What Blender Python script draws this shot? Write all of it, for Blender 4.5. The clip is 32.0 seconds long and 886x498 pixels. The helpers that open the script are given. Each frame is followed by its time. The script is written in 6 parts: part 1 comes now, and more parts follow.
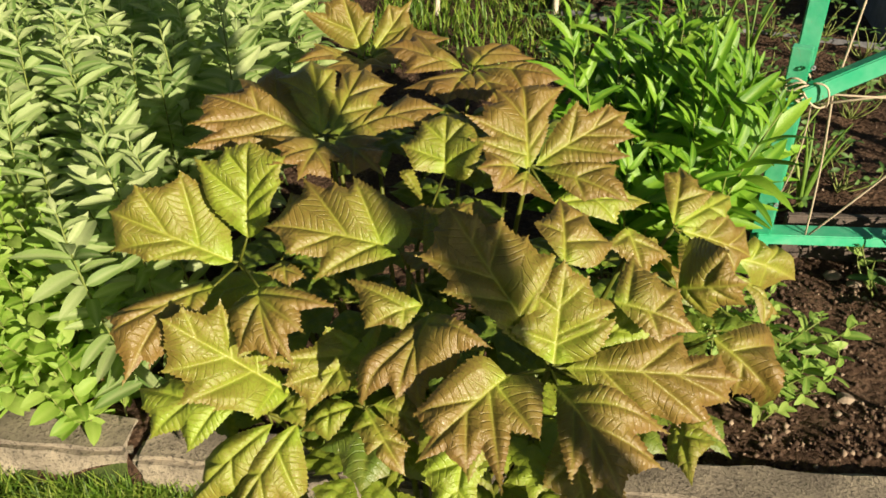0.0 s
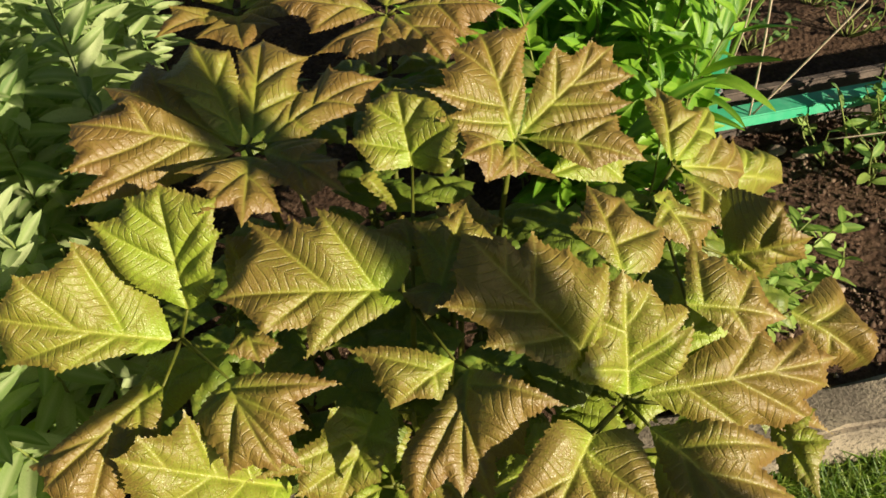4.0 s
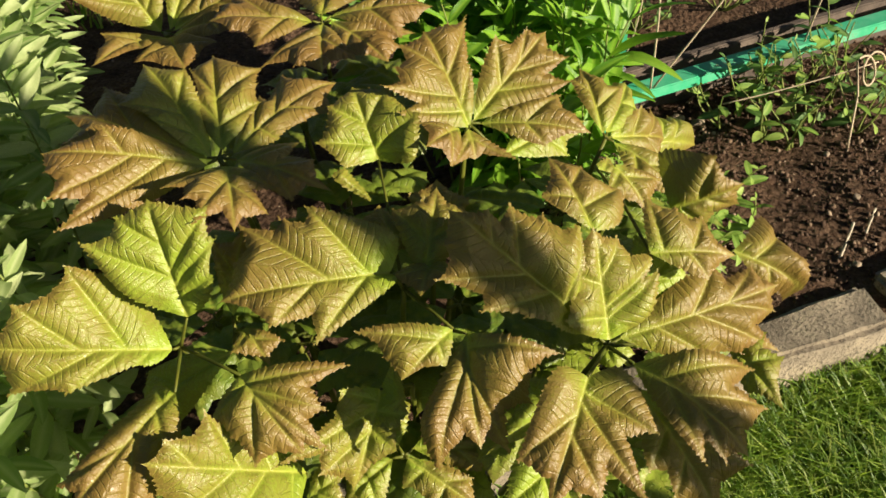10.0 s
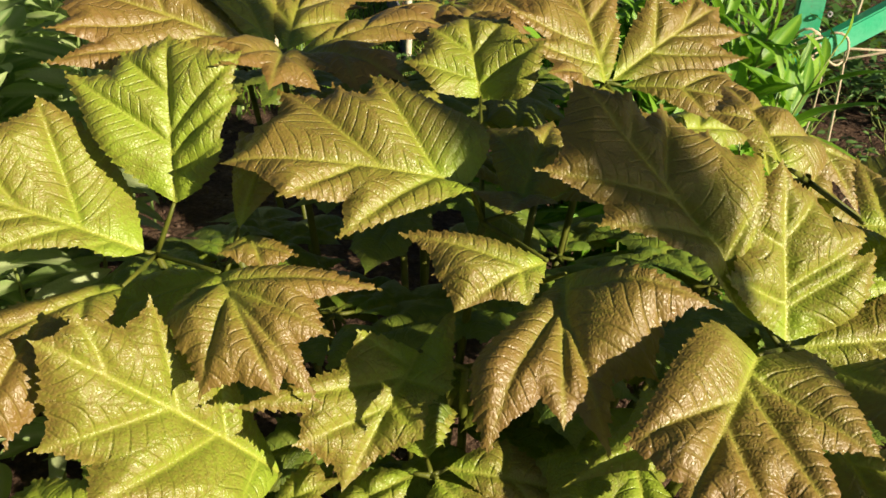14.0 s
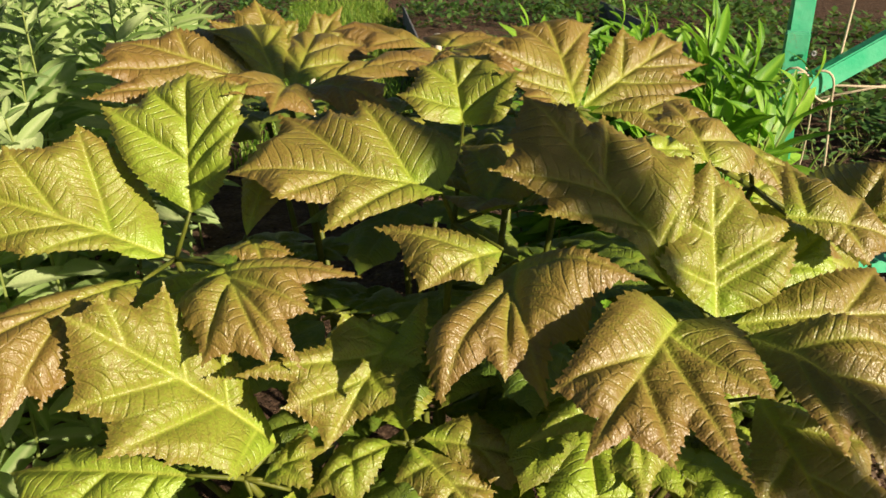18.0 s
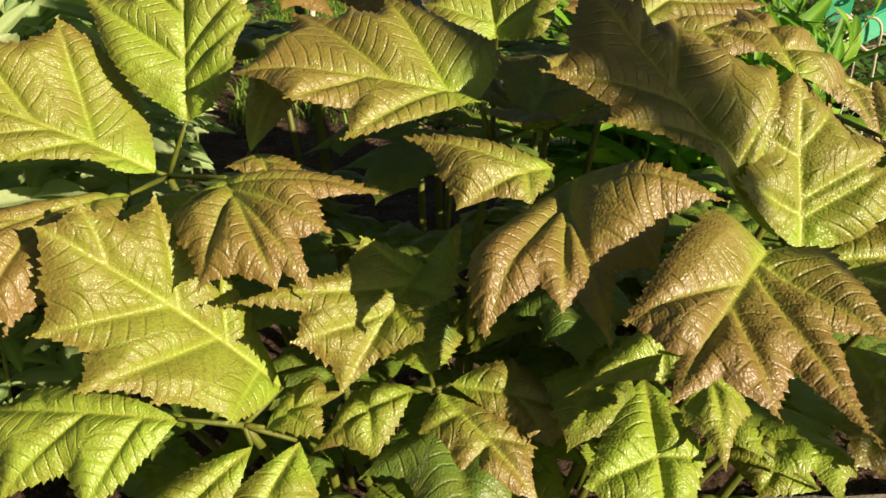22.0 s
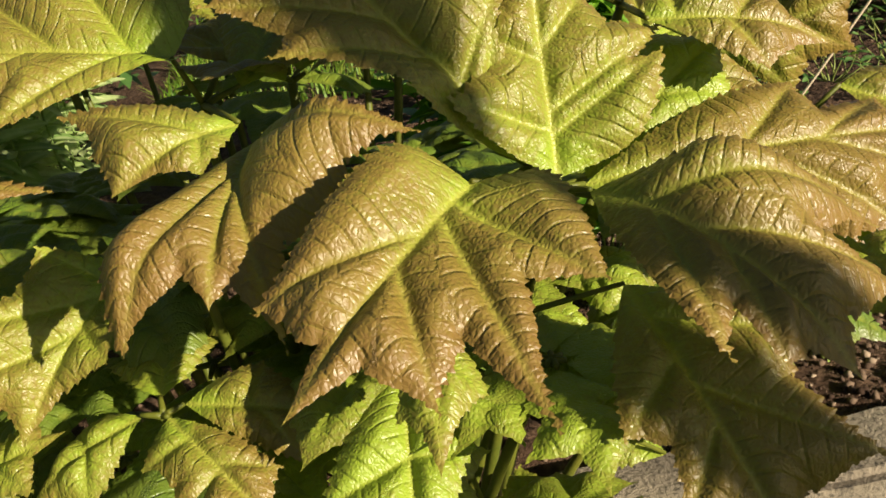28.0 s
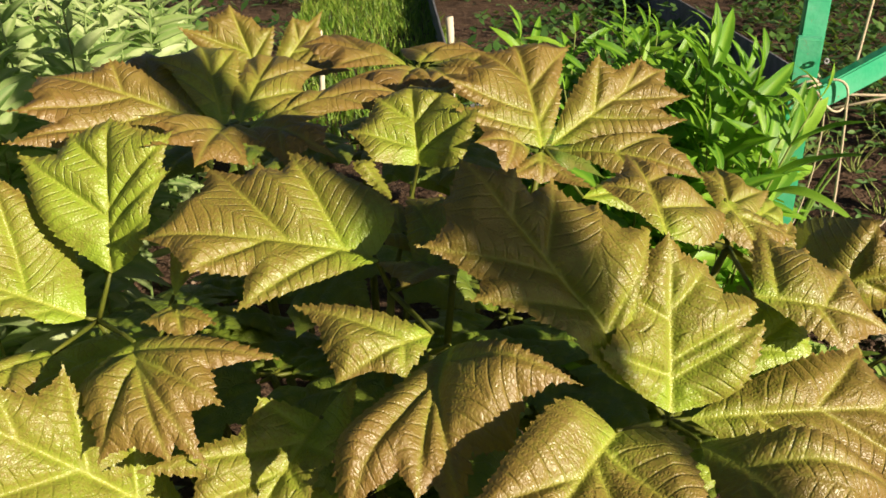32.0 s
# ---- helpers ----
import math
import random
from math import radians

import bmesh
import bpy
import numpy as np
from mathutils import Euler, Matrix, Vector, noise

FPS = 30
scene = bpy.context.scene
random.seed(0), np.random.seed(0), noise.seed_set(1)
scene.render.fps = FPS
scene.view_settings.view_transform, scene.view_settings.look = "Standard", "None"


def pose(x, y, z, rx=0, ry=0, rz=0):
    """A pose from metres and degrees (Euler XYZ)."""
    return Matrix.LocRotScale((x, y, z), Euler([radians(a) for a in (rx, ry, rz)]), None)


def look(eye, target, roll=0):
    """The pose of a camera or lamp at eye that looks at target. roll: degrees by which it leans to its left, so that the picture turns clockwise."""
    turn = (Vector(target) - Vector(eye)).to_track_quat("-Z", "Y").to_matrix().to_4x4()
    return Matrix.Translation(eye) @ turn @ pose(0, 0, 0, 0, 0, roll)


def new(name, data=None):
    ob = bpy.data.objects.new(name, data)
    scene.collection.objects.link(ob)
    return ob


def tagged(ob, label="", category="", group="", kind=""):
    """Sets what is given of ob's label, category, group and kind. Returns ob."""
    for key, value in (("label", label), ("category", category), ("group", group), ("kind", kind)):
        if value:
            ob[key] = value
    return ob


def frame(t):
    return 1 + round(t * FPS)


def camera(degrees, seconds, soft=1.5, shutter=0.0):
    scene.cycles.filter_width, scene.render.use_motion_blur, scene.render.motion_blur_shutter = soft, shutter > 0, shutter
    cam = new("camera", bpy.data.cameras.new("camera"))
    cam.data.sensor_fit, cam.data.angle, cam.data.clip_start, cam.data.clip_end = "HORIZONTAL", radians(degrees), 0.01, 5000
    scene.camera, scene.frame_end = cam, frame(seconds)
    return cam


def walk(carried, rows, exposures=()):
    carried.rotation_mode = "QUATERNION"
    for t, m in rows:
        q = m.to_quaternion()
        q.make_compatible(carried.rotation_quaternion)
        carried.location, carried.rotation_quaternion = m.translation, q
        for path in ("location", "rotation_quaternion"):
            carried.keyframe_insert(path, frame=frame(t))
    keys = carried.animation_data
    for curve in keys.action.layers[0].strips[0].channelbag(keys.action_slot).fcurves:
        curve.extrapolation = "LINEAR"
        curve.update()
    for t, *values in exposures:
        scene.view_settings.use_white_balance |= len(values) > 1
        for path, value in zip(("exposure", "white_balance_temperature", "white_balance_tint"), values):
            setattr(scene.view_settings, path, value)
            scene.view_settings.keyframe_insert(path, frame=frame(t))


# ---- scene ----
from mathutils import geometry

EXPOSURES = [(0, 0.67), (3, 0.62), (7, 0.72), (9, 0.76), (13, 0.70), (32, 0.70)]
cam = camera(54.47, 32.0, soft=1.6)
PATH = [
    (0, (-0.0157, 0.0130, 1.3625), (0.0102, 1.6898, 0.2727), 0.17),
    (0.5, (-0.0755, 0.0782, 1.3554), (-0.0340, 1.7464, 0.2529), -1.37),
    (1, (-0.1520, 0.1860, 1.3604), (-0.0365, 1.8157, 0.2068), -2.54),
    (1.5, (-0.2475, 0.2890, 1.3728), (-0.0034, 1.8598, 0.1590), -2.17),
    (2, (-0.2773, 0.3466, 1.3656), (0.0720, 1.8581, 0.1034), -2.59),
    (2.5, (-0.2721, 0.3834, 1.3576), (0.0832, 1.8748, 0.0734), -3.10),
    (3, (-0.2539, 0.4015, 1.3515), (0.1384, 1.8964, 0.0821), -4.13),
    (3.5, (-0.2333, 0.4044, 1.3519), (0.1462, 1.8913, 0.0694), -4.53),
    (4, (-0.1943, 0.4131, 1.3602), (0.1563, 1.8630, 0.0280), -4.45),
    (4.5, (-0.1627, 0.4194, 1.3593), (0.1742, 1.8348, -0.0129), -4.49),
    (6.5, (-0.2099, 0.4168, 1.3970), (0.2523, 1.7927, 0.0210), -6.92),
    (7, (-0.2303, 0.4210, 1.4131), (0.3194, 1.7753, 0.0479), -8.80),
    (7.5, (-0.2518, 0.4045, 1.4082), (0.3584, 1.7448, 0.0550), -8.63),
    (8, (-0.2707, 0.3854, 1.4048), (0.3752, 1.7141, 0.0566), -8.82),
    (8.5, (-0.2986, 0.3792, 1.4009), (0.3279, 1.7247, 0.0603), -8.70),
    (9, (-0.3089, 0.3776, 1.4023), (0.2980, 1.7356, 0.0653), -8.32),
    (9.5, (-0.3167, 0.3676, 1.4011), (0.2698, 1.7365, 0.0662), -6.76),
    (10, (-0.3371, 0.3704, 1.4019), (0.2490, 1.7384, 0.0659), -4.84),
    (10.5, (-0.3734, 0.3737, 1.4084), (0.1779, 1.7576, 0.0738), -3.87),
    (11, (-0.3927, 0.3641, 1.4199), (0.0729, 1.7771, 0.0832), -1.84),
    (11.5, (-0.3861, 0.3007, 1.4172), (-0.0063, 1.7695, 0.1140), -1.36),
    (12, (-0.3595, 0.2613, 1.3666), (-0.0381, 1.8065, 0.1382), 0.25),
    (12.5, (-0.3347, 0.3120, 1.2794), (0.0246, 1.8778, 0.0881), 0.56),
    (13, (-0.3165, 0.3990, 1.1595), (0.0656, 2.0125, 0.0412), 0.71),
    (13.5, (-0.3204, 0.4727, 0.9800), (0.1257, 2.1391, -0.0320), 2.46),
    (14, (-0.3043, 0.4651, 0.8831), (0.2114, 2.2072, 0.0468), 2.76),
    (14.5, (-0.3062, 0.4300, 0.8456), (0.1792, 2.2236, 0.1058), 2.31),
    (16.5, (-0.2851, 0.4344, 0.8096), (0.1488, 2.2346, 0.0540), 0.93),
    (17, (-0.2592, 0.4003, 0.8288), (0.1984, 2.1948, 0.0735), 0.47),
    (17.5, (-0.2524, 0.3376, 0.8607), (0.2031, 2.1533, 0.1564), 0.23),
    (18, (-0.2638, 0.3166, 0.8663), (0.1533, 2.1436, 0.1677), 0.63),
    (18.5, (-0.2806, 0.3147, 0.8668), (0.1305, 2.1462, 0.1763), 0.89),
    (19, (-0.3105, 0.3325, 0.8674), (0.0911, 2.1501, 0.1359), 1.60),
    (19.5, (-0.3177, 0.3487, 0.8558), (-0.0119, 2.1710, 0.0905), 2.01),
    (20, (-0.3236, 0.3622, 0.8487), (-0.0399, 2.1789, 0.0617), 2.26),
    (20.5, (-0.3136, 0.3796, 0.8312), (-0.0360, 2.1926, 0.0337), 1.79),
    (21, (-0.3023, 0.3981, 0.8017), (-0.0149, 2.2245, 0.0391), 1.40),
    (21.5, (-0.2833, 0.4173, 0.7718), (0.1157, 2.2223, 0.0085), 2.47),
    (22, (-0.2813, 0.4198, 0.7745), (0.1548, 2.2208, 0.0221), 2.58),
    (22.5, (-0.2765, 0.4143, 0.7745), (0.1800, 2.2330, 0.0788), 1.95),
    (23, (-0.2665, 0.4095, 0.7807), (0.2015, 2.2349, 0.1109), 1.42),
    (23.5, (-0.2691, 0.4081, 0.7843), (0.1978, 2.2366, 0.1222), 0.83),
    (24, (-0.2641, 0.4081, 0.7818), (0.1863, 2.2445, 0.1301), -0.31),
    (24.5, (-0.2524, 0.4084, 0.7771), (0.1878, 2.2441, 0.1163), -1.12),
    (25, (-0.2427, 0.4052, 0.7823), (0.1844, 2.2447, 0.1234), -1.97),
    (25.5, (-0.2068, 0.4181, 0.7834), (0.2209, 2.2512, 0.1076), -4.30),
    (26, (-0.1400, 0.4332, 0.7721), (0.3197, 2.2471, 0.0660), -5.60),
    (26.5, (-0.0837, 0.4336, 0.7667), (0.3404, 2.2448, 0.0321), -7.46),
    (28.5, (-0.0156, 0.4981, 0.7041), (0.3576, 2.2768, -0.1307), -7.18),
    (29, (0.0036, 0.4924, 0.7123), (0.3788, 2.2632, -0.1382), -6.10),
    (29.5, (0.0096, 0.4802, 0.7441), (0.3446, 2.2663, -0.0911), -5.39),
    (30, (0.0135, 0.4730, 0.7837), (0.2961, 2.2742, -0.0383), -5.33),
    (30.5, (0.0013, 0.4667, 0.8199), (0.2778, 2.2712, 0.0029), -3.70),
    (31, (-0.0400, 0.4511, 0.8687), (0.2469, 2.2542, 0.0524), -1.65),
    (31.5, (-0.0924, 0.4032, 0.9150), (0.2319, 2.2237, 0.1529), -0.30),
    (32, (-0.1444, 0.4124, 0.9329), (0.1920, 2.2269, 0.1618), 0.07),
]
walk(cam, [(t, look(eye, target, roll)) for t, eye, target, roll in PATH], EXPOSURES)

# ---- light ----
SUN = Vector((0.545, -0.766, 0.342)).normalized()
sun = new("sun", bpy.data.lights.new("sun", "SUN"))
sun.data.energy, sun.data.angle, sun.data.color = 6.2, radians(0.55), (1.0, 0.86, 0.66)
sun.matrix_world = look((0, 0, 8), Vector((0, 0, 8)) - SUN)
world = bpy.data.worlds.new("sky")
scene.world = world
world.use_nodes = True
sky = world.node_tree.nodes.new("ShaderNodeTexSky")
sky.sky_type, sky.sun_disc = "NISHITA", False
sky.sun_elevation, sky.sun_rotation = math.asin(SUN.z), math.atan2(SUN.x, SUN.y)
back = world.node_tree.nodes["Background"]
back.inputs["Strength"].default_value = 0.029
world.node_tree.links.new(sky.outputs["Color"], back.inputs["Color"])


# ---- materials ----
class Nodes:
    """A small builder of node materials."""

    def __init__(self, name):
        self.mat = bpy.data.materials.new(name)
        self.mat.use_nodes = True
        self.tree = self.mat.node_tree
        self.out = self.tree.nodes["Material Output"]
        self.bsdf = self.tree.nodes["Principled BSDF"]

    def add(self, kind, **values):
        node = self.tree.nodes.new(kind)
        if "operation" in values:
            node.operation = values["operation"]
        if "use_clamp" in values:
            node.use_clamp = values["use_clamp"]
        if "data_type" in values:
            node.data_type, node.blend_type = values["data_type"], values["blend_type"]
        if "feature" in values:
            node.feature = values["feature"]
        if "uv_map" in values:
            node.uv_map = values["uv_map"]
        if "attribute_name" in values:
            node.attribute_name = values["attribute_name"]
        return node

    def put(self, socket, value):
        if isinstance(value, bpy.types.NodeSocket):
            self.tree.links.new(value, socket)
        else:
            socket.default_value = value

    def math(self, op, a, b=0.0, clamp=False):
        node = self.add("ShaderNodeMath", operation=op, use_clamp=clamp)
        self.put(node.inputs[0], a)
        self.put(node.inputs[1], b)
        return node.outputs[0]

    def mix(self, factor, a, b, blend="MIX"):
        node = self.add("ShaderNodeMix", data_type="RGBA", blend_type=blend)
        self.put(node.inputs[0], factor)
        for socket, value in ((node.inputs[6], a), (node.inputs[7], b)):
            self.put(socket, value if isinstance(value, bpy.types.NodeSocket) else (*value, 1.0))
        return node.outputs[2]

    def ramp(self, value, stops):
        node = self.add("ShaderNodeValToRGB")
        while len(node.color_ramp.elements) < len(stops):
            node.color_ramp.elements.new(0.5)
        for element, (at, colour) in zip(node.color_ramp.elements, stops):
            element.position, element.color = at, (*colour, 1.0)
        self.put(node.inputs[0], value)
        return node.outputs[0]

    def span(self, value, low, high, to_low=0.0, to_high=1.0):
        node = self.add("ShaderNodeMapRange")
        for socket, v in zip(node.inputs, (value, low, high, to_low, to_high)):
            self.put(socket, v)
        return node.outputs[0]

    def coords(self, which="Object"):
        return self.add("ShaderNodeTexCoord").outputs[which]

    def noise(self, scale, detail=3.0, rough=0.55, at=None):
        node = self.add("ShaderNodeTexNoise")
        self.put(node.inputs["Vector"], at if at else self.coords())
        node.inputs["Scale"].default_value, node.inputs["Detail"].default_value = scale, detail
        node.inputs["Roughness"].default_value = rough
        return node.outputs["Fac"]

    def cells(self, scale, at=None, feature="F1"):
        node = self.add("ShaderNodeTexVoronoi", feature=feature)
        self.put(node.inputs["Vector"], at if at else self.coords())
        node.inputs["Scale"].default_value = scale
        return node.outputs["Distance"]

    def bump(self, height, distance, strength=1.0, under=None):
        node = self.add("ShaderNodeBump")
        node.inputs["Distance"].default_value, node.inputs["Strength"].default_value = distance, strength
        self.put(node.inputs["Height"], height)
        if under:
            self.put(node.inputs["Normal"], under)
        return node.outputs["Normal"]

    def done(self, colour, rough=0.6, normal=None, metal=0.0, glow=None, thin=0.0, gloss=0.5):
        b = self.bsdf.inputs
        self.put(b["Base Color"], colour if isinstance(colour, bpy.types.NodeSocket) else (*colour, 1.0))
        self.put(b["Roughness"], rough)
        self.put(b["Metallic"], metal)
        self.put(b["Specular IOR Level"], gloss)
        if normal:
            self.put(b["Normal"], normal)
        if thin:
            lit = self.add("ShaderNodeBsdfTranslucent")
            self.put(lit.inputs["Color"], glow if glow else (*colour, 1.0))
            if normal:
                self.put(lit.inputs["Normal"], normal)
            both = self.add("ShaderNodeMixShader")
            both.inputs[0].default_value = thin
            self.tree.links.new(self.bsdf.outputs[0], both.inputs[1])
            self.tree.links.new(lit.outputs[0], both.inputs[2])
            self.tree.links.new(both.outputs[0], self.out.inputs["Surface"])
        return self.mat


def random_of(n):
    return n.add("ShaderNodeObjectInfo").outputs["Random"]


def bronze_leaf():
    """Quilted leaf: lime round the ribs and at the base, bronze towards the margin."""
    n = Nodes("bronze_leaf")
    uv = n.add("ShaderNodeUVMap", uv_map="veins").outputs[0]
    tone, rib, phase, quilt, old = (n.add("ShaderNodeAttribute", attribute_name=k).outputs["Fac"] for k in ("tone", "rib", "phase", "quilt", "old"))
    blotch = n.noise(24.0, 4.0)
    fine = n.noise(310.0, 3.0)
    t = n.math("ADD", tone, n.math("MULTIPLY", n.math("SUBTRACT", blotch, 0.5), 0.45))
    t = n.math("ADD", t, n.math("MULTIPLY", n.math("SUBTRACT", fine, 0.5), 0.75), clamp=True)
    wave = n.math("ABSOLUTE", n.math("SINE", n.math("MULTIPLY", phase, math.pi)))
    pillow = n.span(wave, 0.0, 0.42)
    t = n.math("SUBTRACT", t, n.math("MULTIPLY", n.math("MULTIPLY", quilt, n.span(wave, 0.0, 0.20, 1.0, 0.0)), 0.05), clamp=True)
    colour = n.ramp(t, LEAF_RAMP)
    colour = n.mix(n.math("MULTIPLY", old, n.span(blotch, 0.3, 0.7, 0.45, 0.95)), colour, (0.085, 0.165, 0.018))
    colour = n.mix(n.math("MULTIPLY", rib, 0.75, clamp=True), colour, (0.38, 0.39, 0.06))
    line = n.math("MULTIPLY", quilt, n.span(wave, 0.0, 0.16, 0.12, 0.0))
    colour = n.mix(line, colour, (0.36, 0.37, 0.07))
    net = n.cells(300.0, uv, "DISTANCE_TO_EDGE")
    crinkle = n.math("MINIMUM", net, 0.35)
    uneven = n.span(n.noise(45.0, 2.0), 0.35, 0.65, 0.55, 1.0)
    bump = n.bump(n.math("MULTIPLY", n.math("MULTIPLY", quilt, uneven), pillow), 0.0034, 0.46)
    bump = n.bump(crinkle, 0.0034, 0.36, bump)
    bump = n.bump(fine, 0.0012, 0.25, bump)
    glow = n.mix(0.55, colour, (0.50, 0.62, 0.03))
    rough = n.span(fine, 0.3, 0.7, 0.36, 0.54)
    return n.done(colour, rough, bump, glow=glow, thin=0.12, gloss=0.55)


LEAF_RAMP = ((0.0, (0.245, 0.335, 0.028)), (0.30, (0.218, 0.228, 0.028)), (0.60, (0.200, 0.150, 0.028)), (1.0, (0.186, 0.112, 0.027)))


def plain_leaf(name, low, mid, high, rough=0.5, thin=0.3, glow=(0.35, 0.55, 0.04)):
    n = Nodes(name)
    r = random_of(n)
    isle = n.add("ShaderNodeNewGeometry").outputs["Random Per Island"]
    pick = n.math("FRACT", n.math("ADD", r, isle))
    colour = n.ramp(pick, ((0.0, low), (0.55, mid), (1.0, high)))
    spots = n.noise(60.0, 4.0)
    colour = n.mix(n.span(spots, 0.35, 0.7), colour, n.mix(0.5, colour, low))
    rib = n.add("ShaderNodeAttribute", attribute_name="rib").outputs["Fac"]
    colour = n.mix(n.math("MULTIPLY", rib, 0.5), colour, high)
    return n.done(colour, rough, n.bump(n.noise(220.0, 2.0), 0.001, 0.4), glow=n.mix(0.5, colour, glow), thin=thin)


def soil():
    n = Nodes("soil")
    a, b = n.noise(9.0, 6.0, 0.65), n.noise(75.0, 5.0, 0.7)
    colour = n.ramp(n.math("MULTIPLY", n.math("ADD", a, b), 0.5), ((0.3, (0.026, 0.015, 0.010)), (0.5, (0.105, 0.062, 0.038)), (0.7, (0.270, 0.175, 0.112))))
    clods = n.cells(55.0)
    height = n.math("ADD", n.math("MULTIPLY", b, 1.0), n.math("MULTIPLY", clods, -0.8))
    return n.done(colour, 0.95, n.bump(height, 0.03, 1.0), gloss=0.15)


def concrete():
    n = Nodes("weathered_concrete")
    a, b = n.noise(7.0, 6.0, 0.6), n.noise(130.0, 4.0, 0.7)
    colour = n.ramp(a, ((0.3, (0.130, 0.110, 0.085)), (0.5, (0.260, 0.222, 0.165)), (0.72, (0.45, 0.385, 0.275))))
    colour = n.mix(n.span(b, 0.50, 0.68), colour, (0.06, 0.052, 0.042))
    return n.done(colour, 0.9, n.bump(n.math("ADD", b, n.math("MULTIPLY", a, 2.0)), 0.006, 0.7), gloss=0.2)


def paint(name, colour, worn, rough=0.5):
    n = Nodes(name)
    a, b = n.noise(14.0, 5.0, 0.6), n.noise(160.0, 3.0, 0.6)
    base = n.mix(n.span(a, 0.35, 0.7, 0.0, 0.45), colour, tuple(min(1.0, 0.2 + 0.9 * c) for c in colour))
    base = n.mix(n.span(n.math("ADD", n.math("MULTIPLY", a, 0.6), n.math("MULTIPLY", b, 0.5)), 0.66, 0.74), base, worn)
    grain = n.noise(90.0, 4.0)
    return n.done(base, rough, n.bump(grain, 0.002, 0.5))


def matt(name, low, high, scale=20.0, rough=0.85, relief=0.004, metal=0.0):
    n = Nodes(name)
    a, b = n.noise(scale, 5.0, 0.6), n.noise(scale * 9.0, 3.0, 0.6)
    colour = n.ramp(n.math("ADD", n.math("MULTIPLY", a, 0.7), n.math("MULTIPLY", b, 0.3)), ((0.32, low), (0.68, high)))
    return n.done(colour, rough, n.bump(n.math("ADD", a, b), relief, 0.6), metal=metal, gloss=0.3)


BRONZE = bronze_leaf()
STALK = matt("leaf_stalk", (0.06, 0.085, 0.010), (0.13, 0.13, 0.016), 30.0, 0.5, 0.001)
GREY_LEAF = plain_leaf("grey_green_leaf", (0.140, 0.245, 0.058), (0.370, 0.490, 0.160), (0.570, 0.640, 0.320), 0.5, 0.44, (0.46, 0.64, 0.15))
BRIGHT_LEAF = plain_leaf("bright_green_leaf", (0.055, 0.160, 0.010), (0.150, 0.335, 0.020), (0.300, 0.490, 0.050), 0.38, 0.34, (0.30, 0.62, 0.03))
SPRIG_LEAF = plain_leaf("sprig_leaf", (0.110, 0.220, 0.028), (0.230, 0.375, 0.058), (0.370, 0.490, 0.115), 0.5, 0.3)
BED_LEAF = plain_leaf("bed_leaf", (0.030, 0.085, 0.015), (0.070, 0.160, 0.025), (0.140, 0.240, 0.060), 0.5, 0.25)
FRONT_LEAF = plain_leaf("front_leaf", (0.150, 0.280, 0.026), (0.290, 0.455, 0.064), (0.430, 0.560, 0.130), 0.45, 0.38, (0.38, 0.62, 0.05))
GRASS = plain_leaf("grass_blade", (0.050, 0.125, 0.010), (0.180, 0.310, 0.026), (0.430, 0.500, 0.090), 0.5, 0.4)
STEM = matt("green_stem", (0.12, 0.16, 0.03), (0.22, 0.26, 0.07), 40.0, 0.6, 0.001)
SOIL, CONCRETE = soil(), concrete()
GREEN = paint("green_paint", (0.030, 0.370, 0.185), (0.22, 0.19, 0.12), 0.45)
TWINE = matt("jute_twine", (0.34, 0.27, 0.18), (0.62, 0.52, 0.38), 300.0, 0.9, 0.0008)
SLATE = matt("grey_slate_board", (0.10, 0.10, 0.105), (0.24, 0.24, 0.25), 12.0, 0.75, 0.004)
PALE_WOOD = matt("pale_stick", (0.42, 0.36, 0.26), (0.66, 0.60, 0.48), 40.0, 0.7, 0.002)
STONE = matt("pebble", (0.16, 0.12, 0.085), (0.36, 0.29, 0.21), 30.0, 0.85, 0.003)
TURF = matt("turf", (0.028, 0.046, 0.010), (0.095, 0.130, 0.026), 22.0, 0.95, 0.02)


# ---- mesh helpers ----
def mesh_of(name, verts, faces, material, smooth=True):
    me = bpy.data.meshes.new(name)
    me.from_pydata([tuple(v) for v in verts], [], [tuple(f) for f in faces])
    me.materials.append(material)
    if smooth:
        me.shade_smooth()
    return me


def child(name, me, parent, label=""):
    ob = new(name, me)
    ob.parent = parent
    return tagged(ob, label)


def thing(name, label, category, group="", kind="", me=None, at=None):
    ob = new(name, me)
    if at is not None:
        ob.location = at
    return tagged(ob, label, category, group, kind)


def tube(points, radii, sides=6):
    """Verts and faces of a tube along points, closed at both ends."""
    pts = [Vector(p) for p in points]
    verts, faces = [], []
    up = Vector((0.31, 0.17, 0.93))
    for i, p in enumerate(pts):
        way = (pts[min(i + 1, len(pts) - 1)] - pts[max(i - 1, 0)]).normalized()
        a = way.cross(up)
        a = a.normalized() if a.length > 1e-4 else Vector((1, 0, 0))
        b = way.cross(a)
        r = radii[i] if isinstance(radii, (list, tuple)) else radii
        for k in range(sides):
            g = 2 * math.pi * k / sides
            verts.append(p + (a * math.cos(g) + b * math.sin(g)) * r)
    for i in range(len(pts) - 1):
        for k in range(sides):
            j = (k + 1) % sides
            faces.append((i * sides + k, i * sides + j, (i + 1) * sides + j, (i + 1) * sides + k))
    faces.append(tuple(reversed(range(sides))))
    faces.append(tuple(range((len(pts) - 1) * sides, len(pts) * sides)))
    return verts, faces


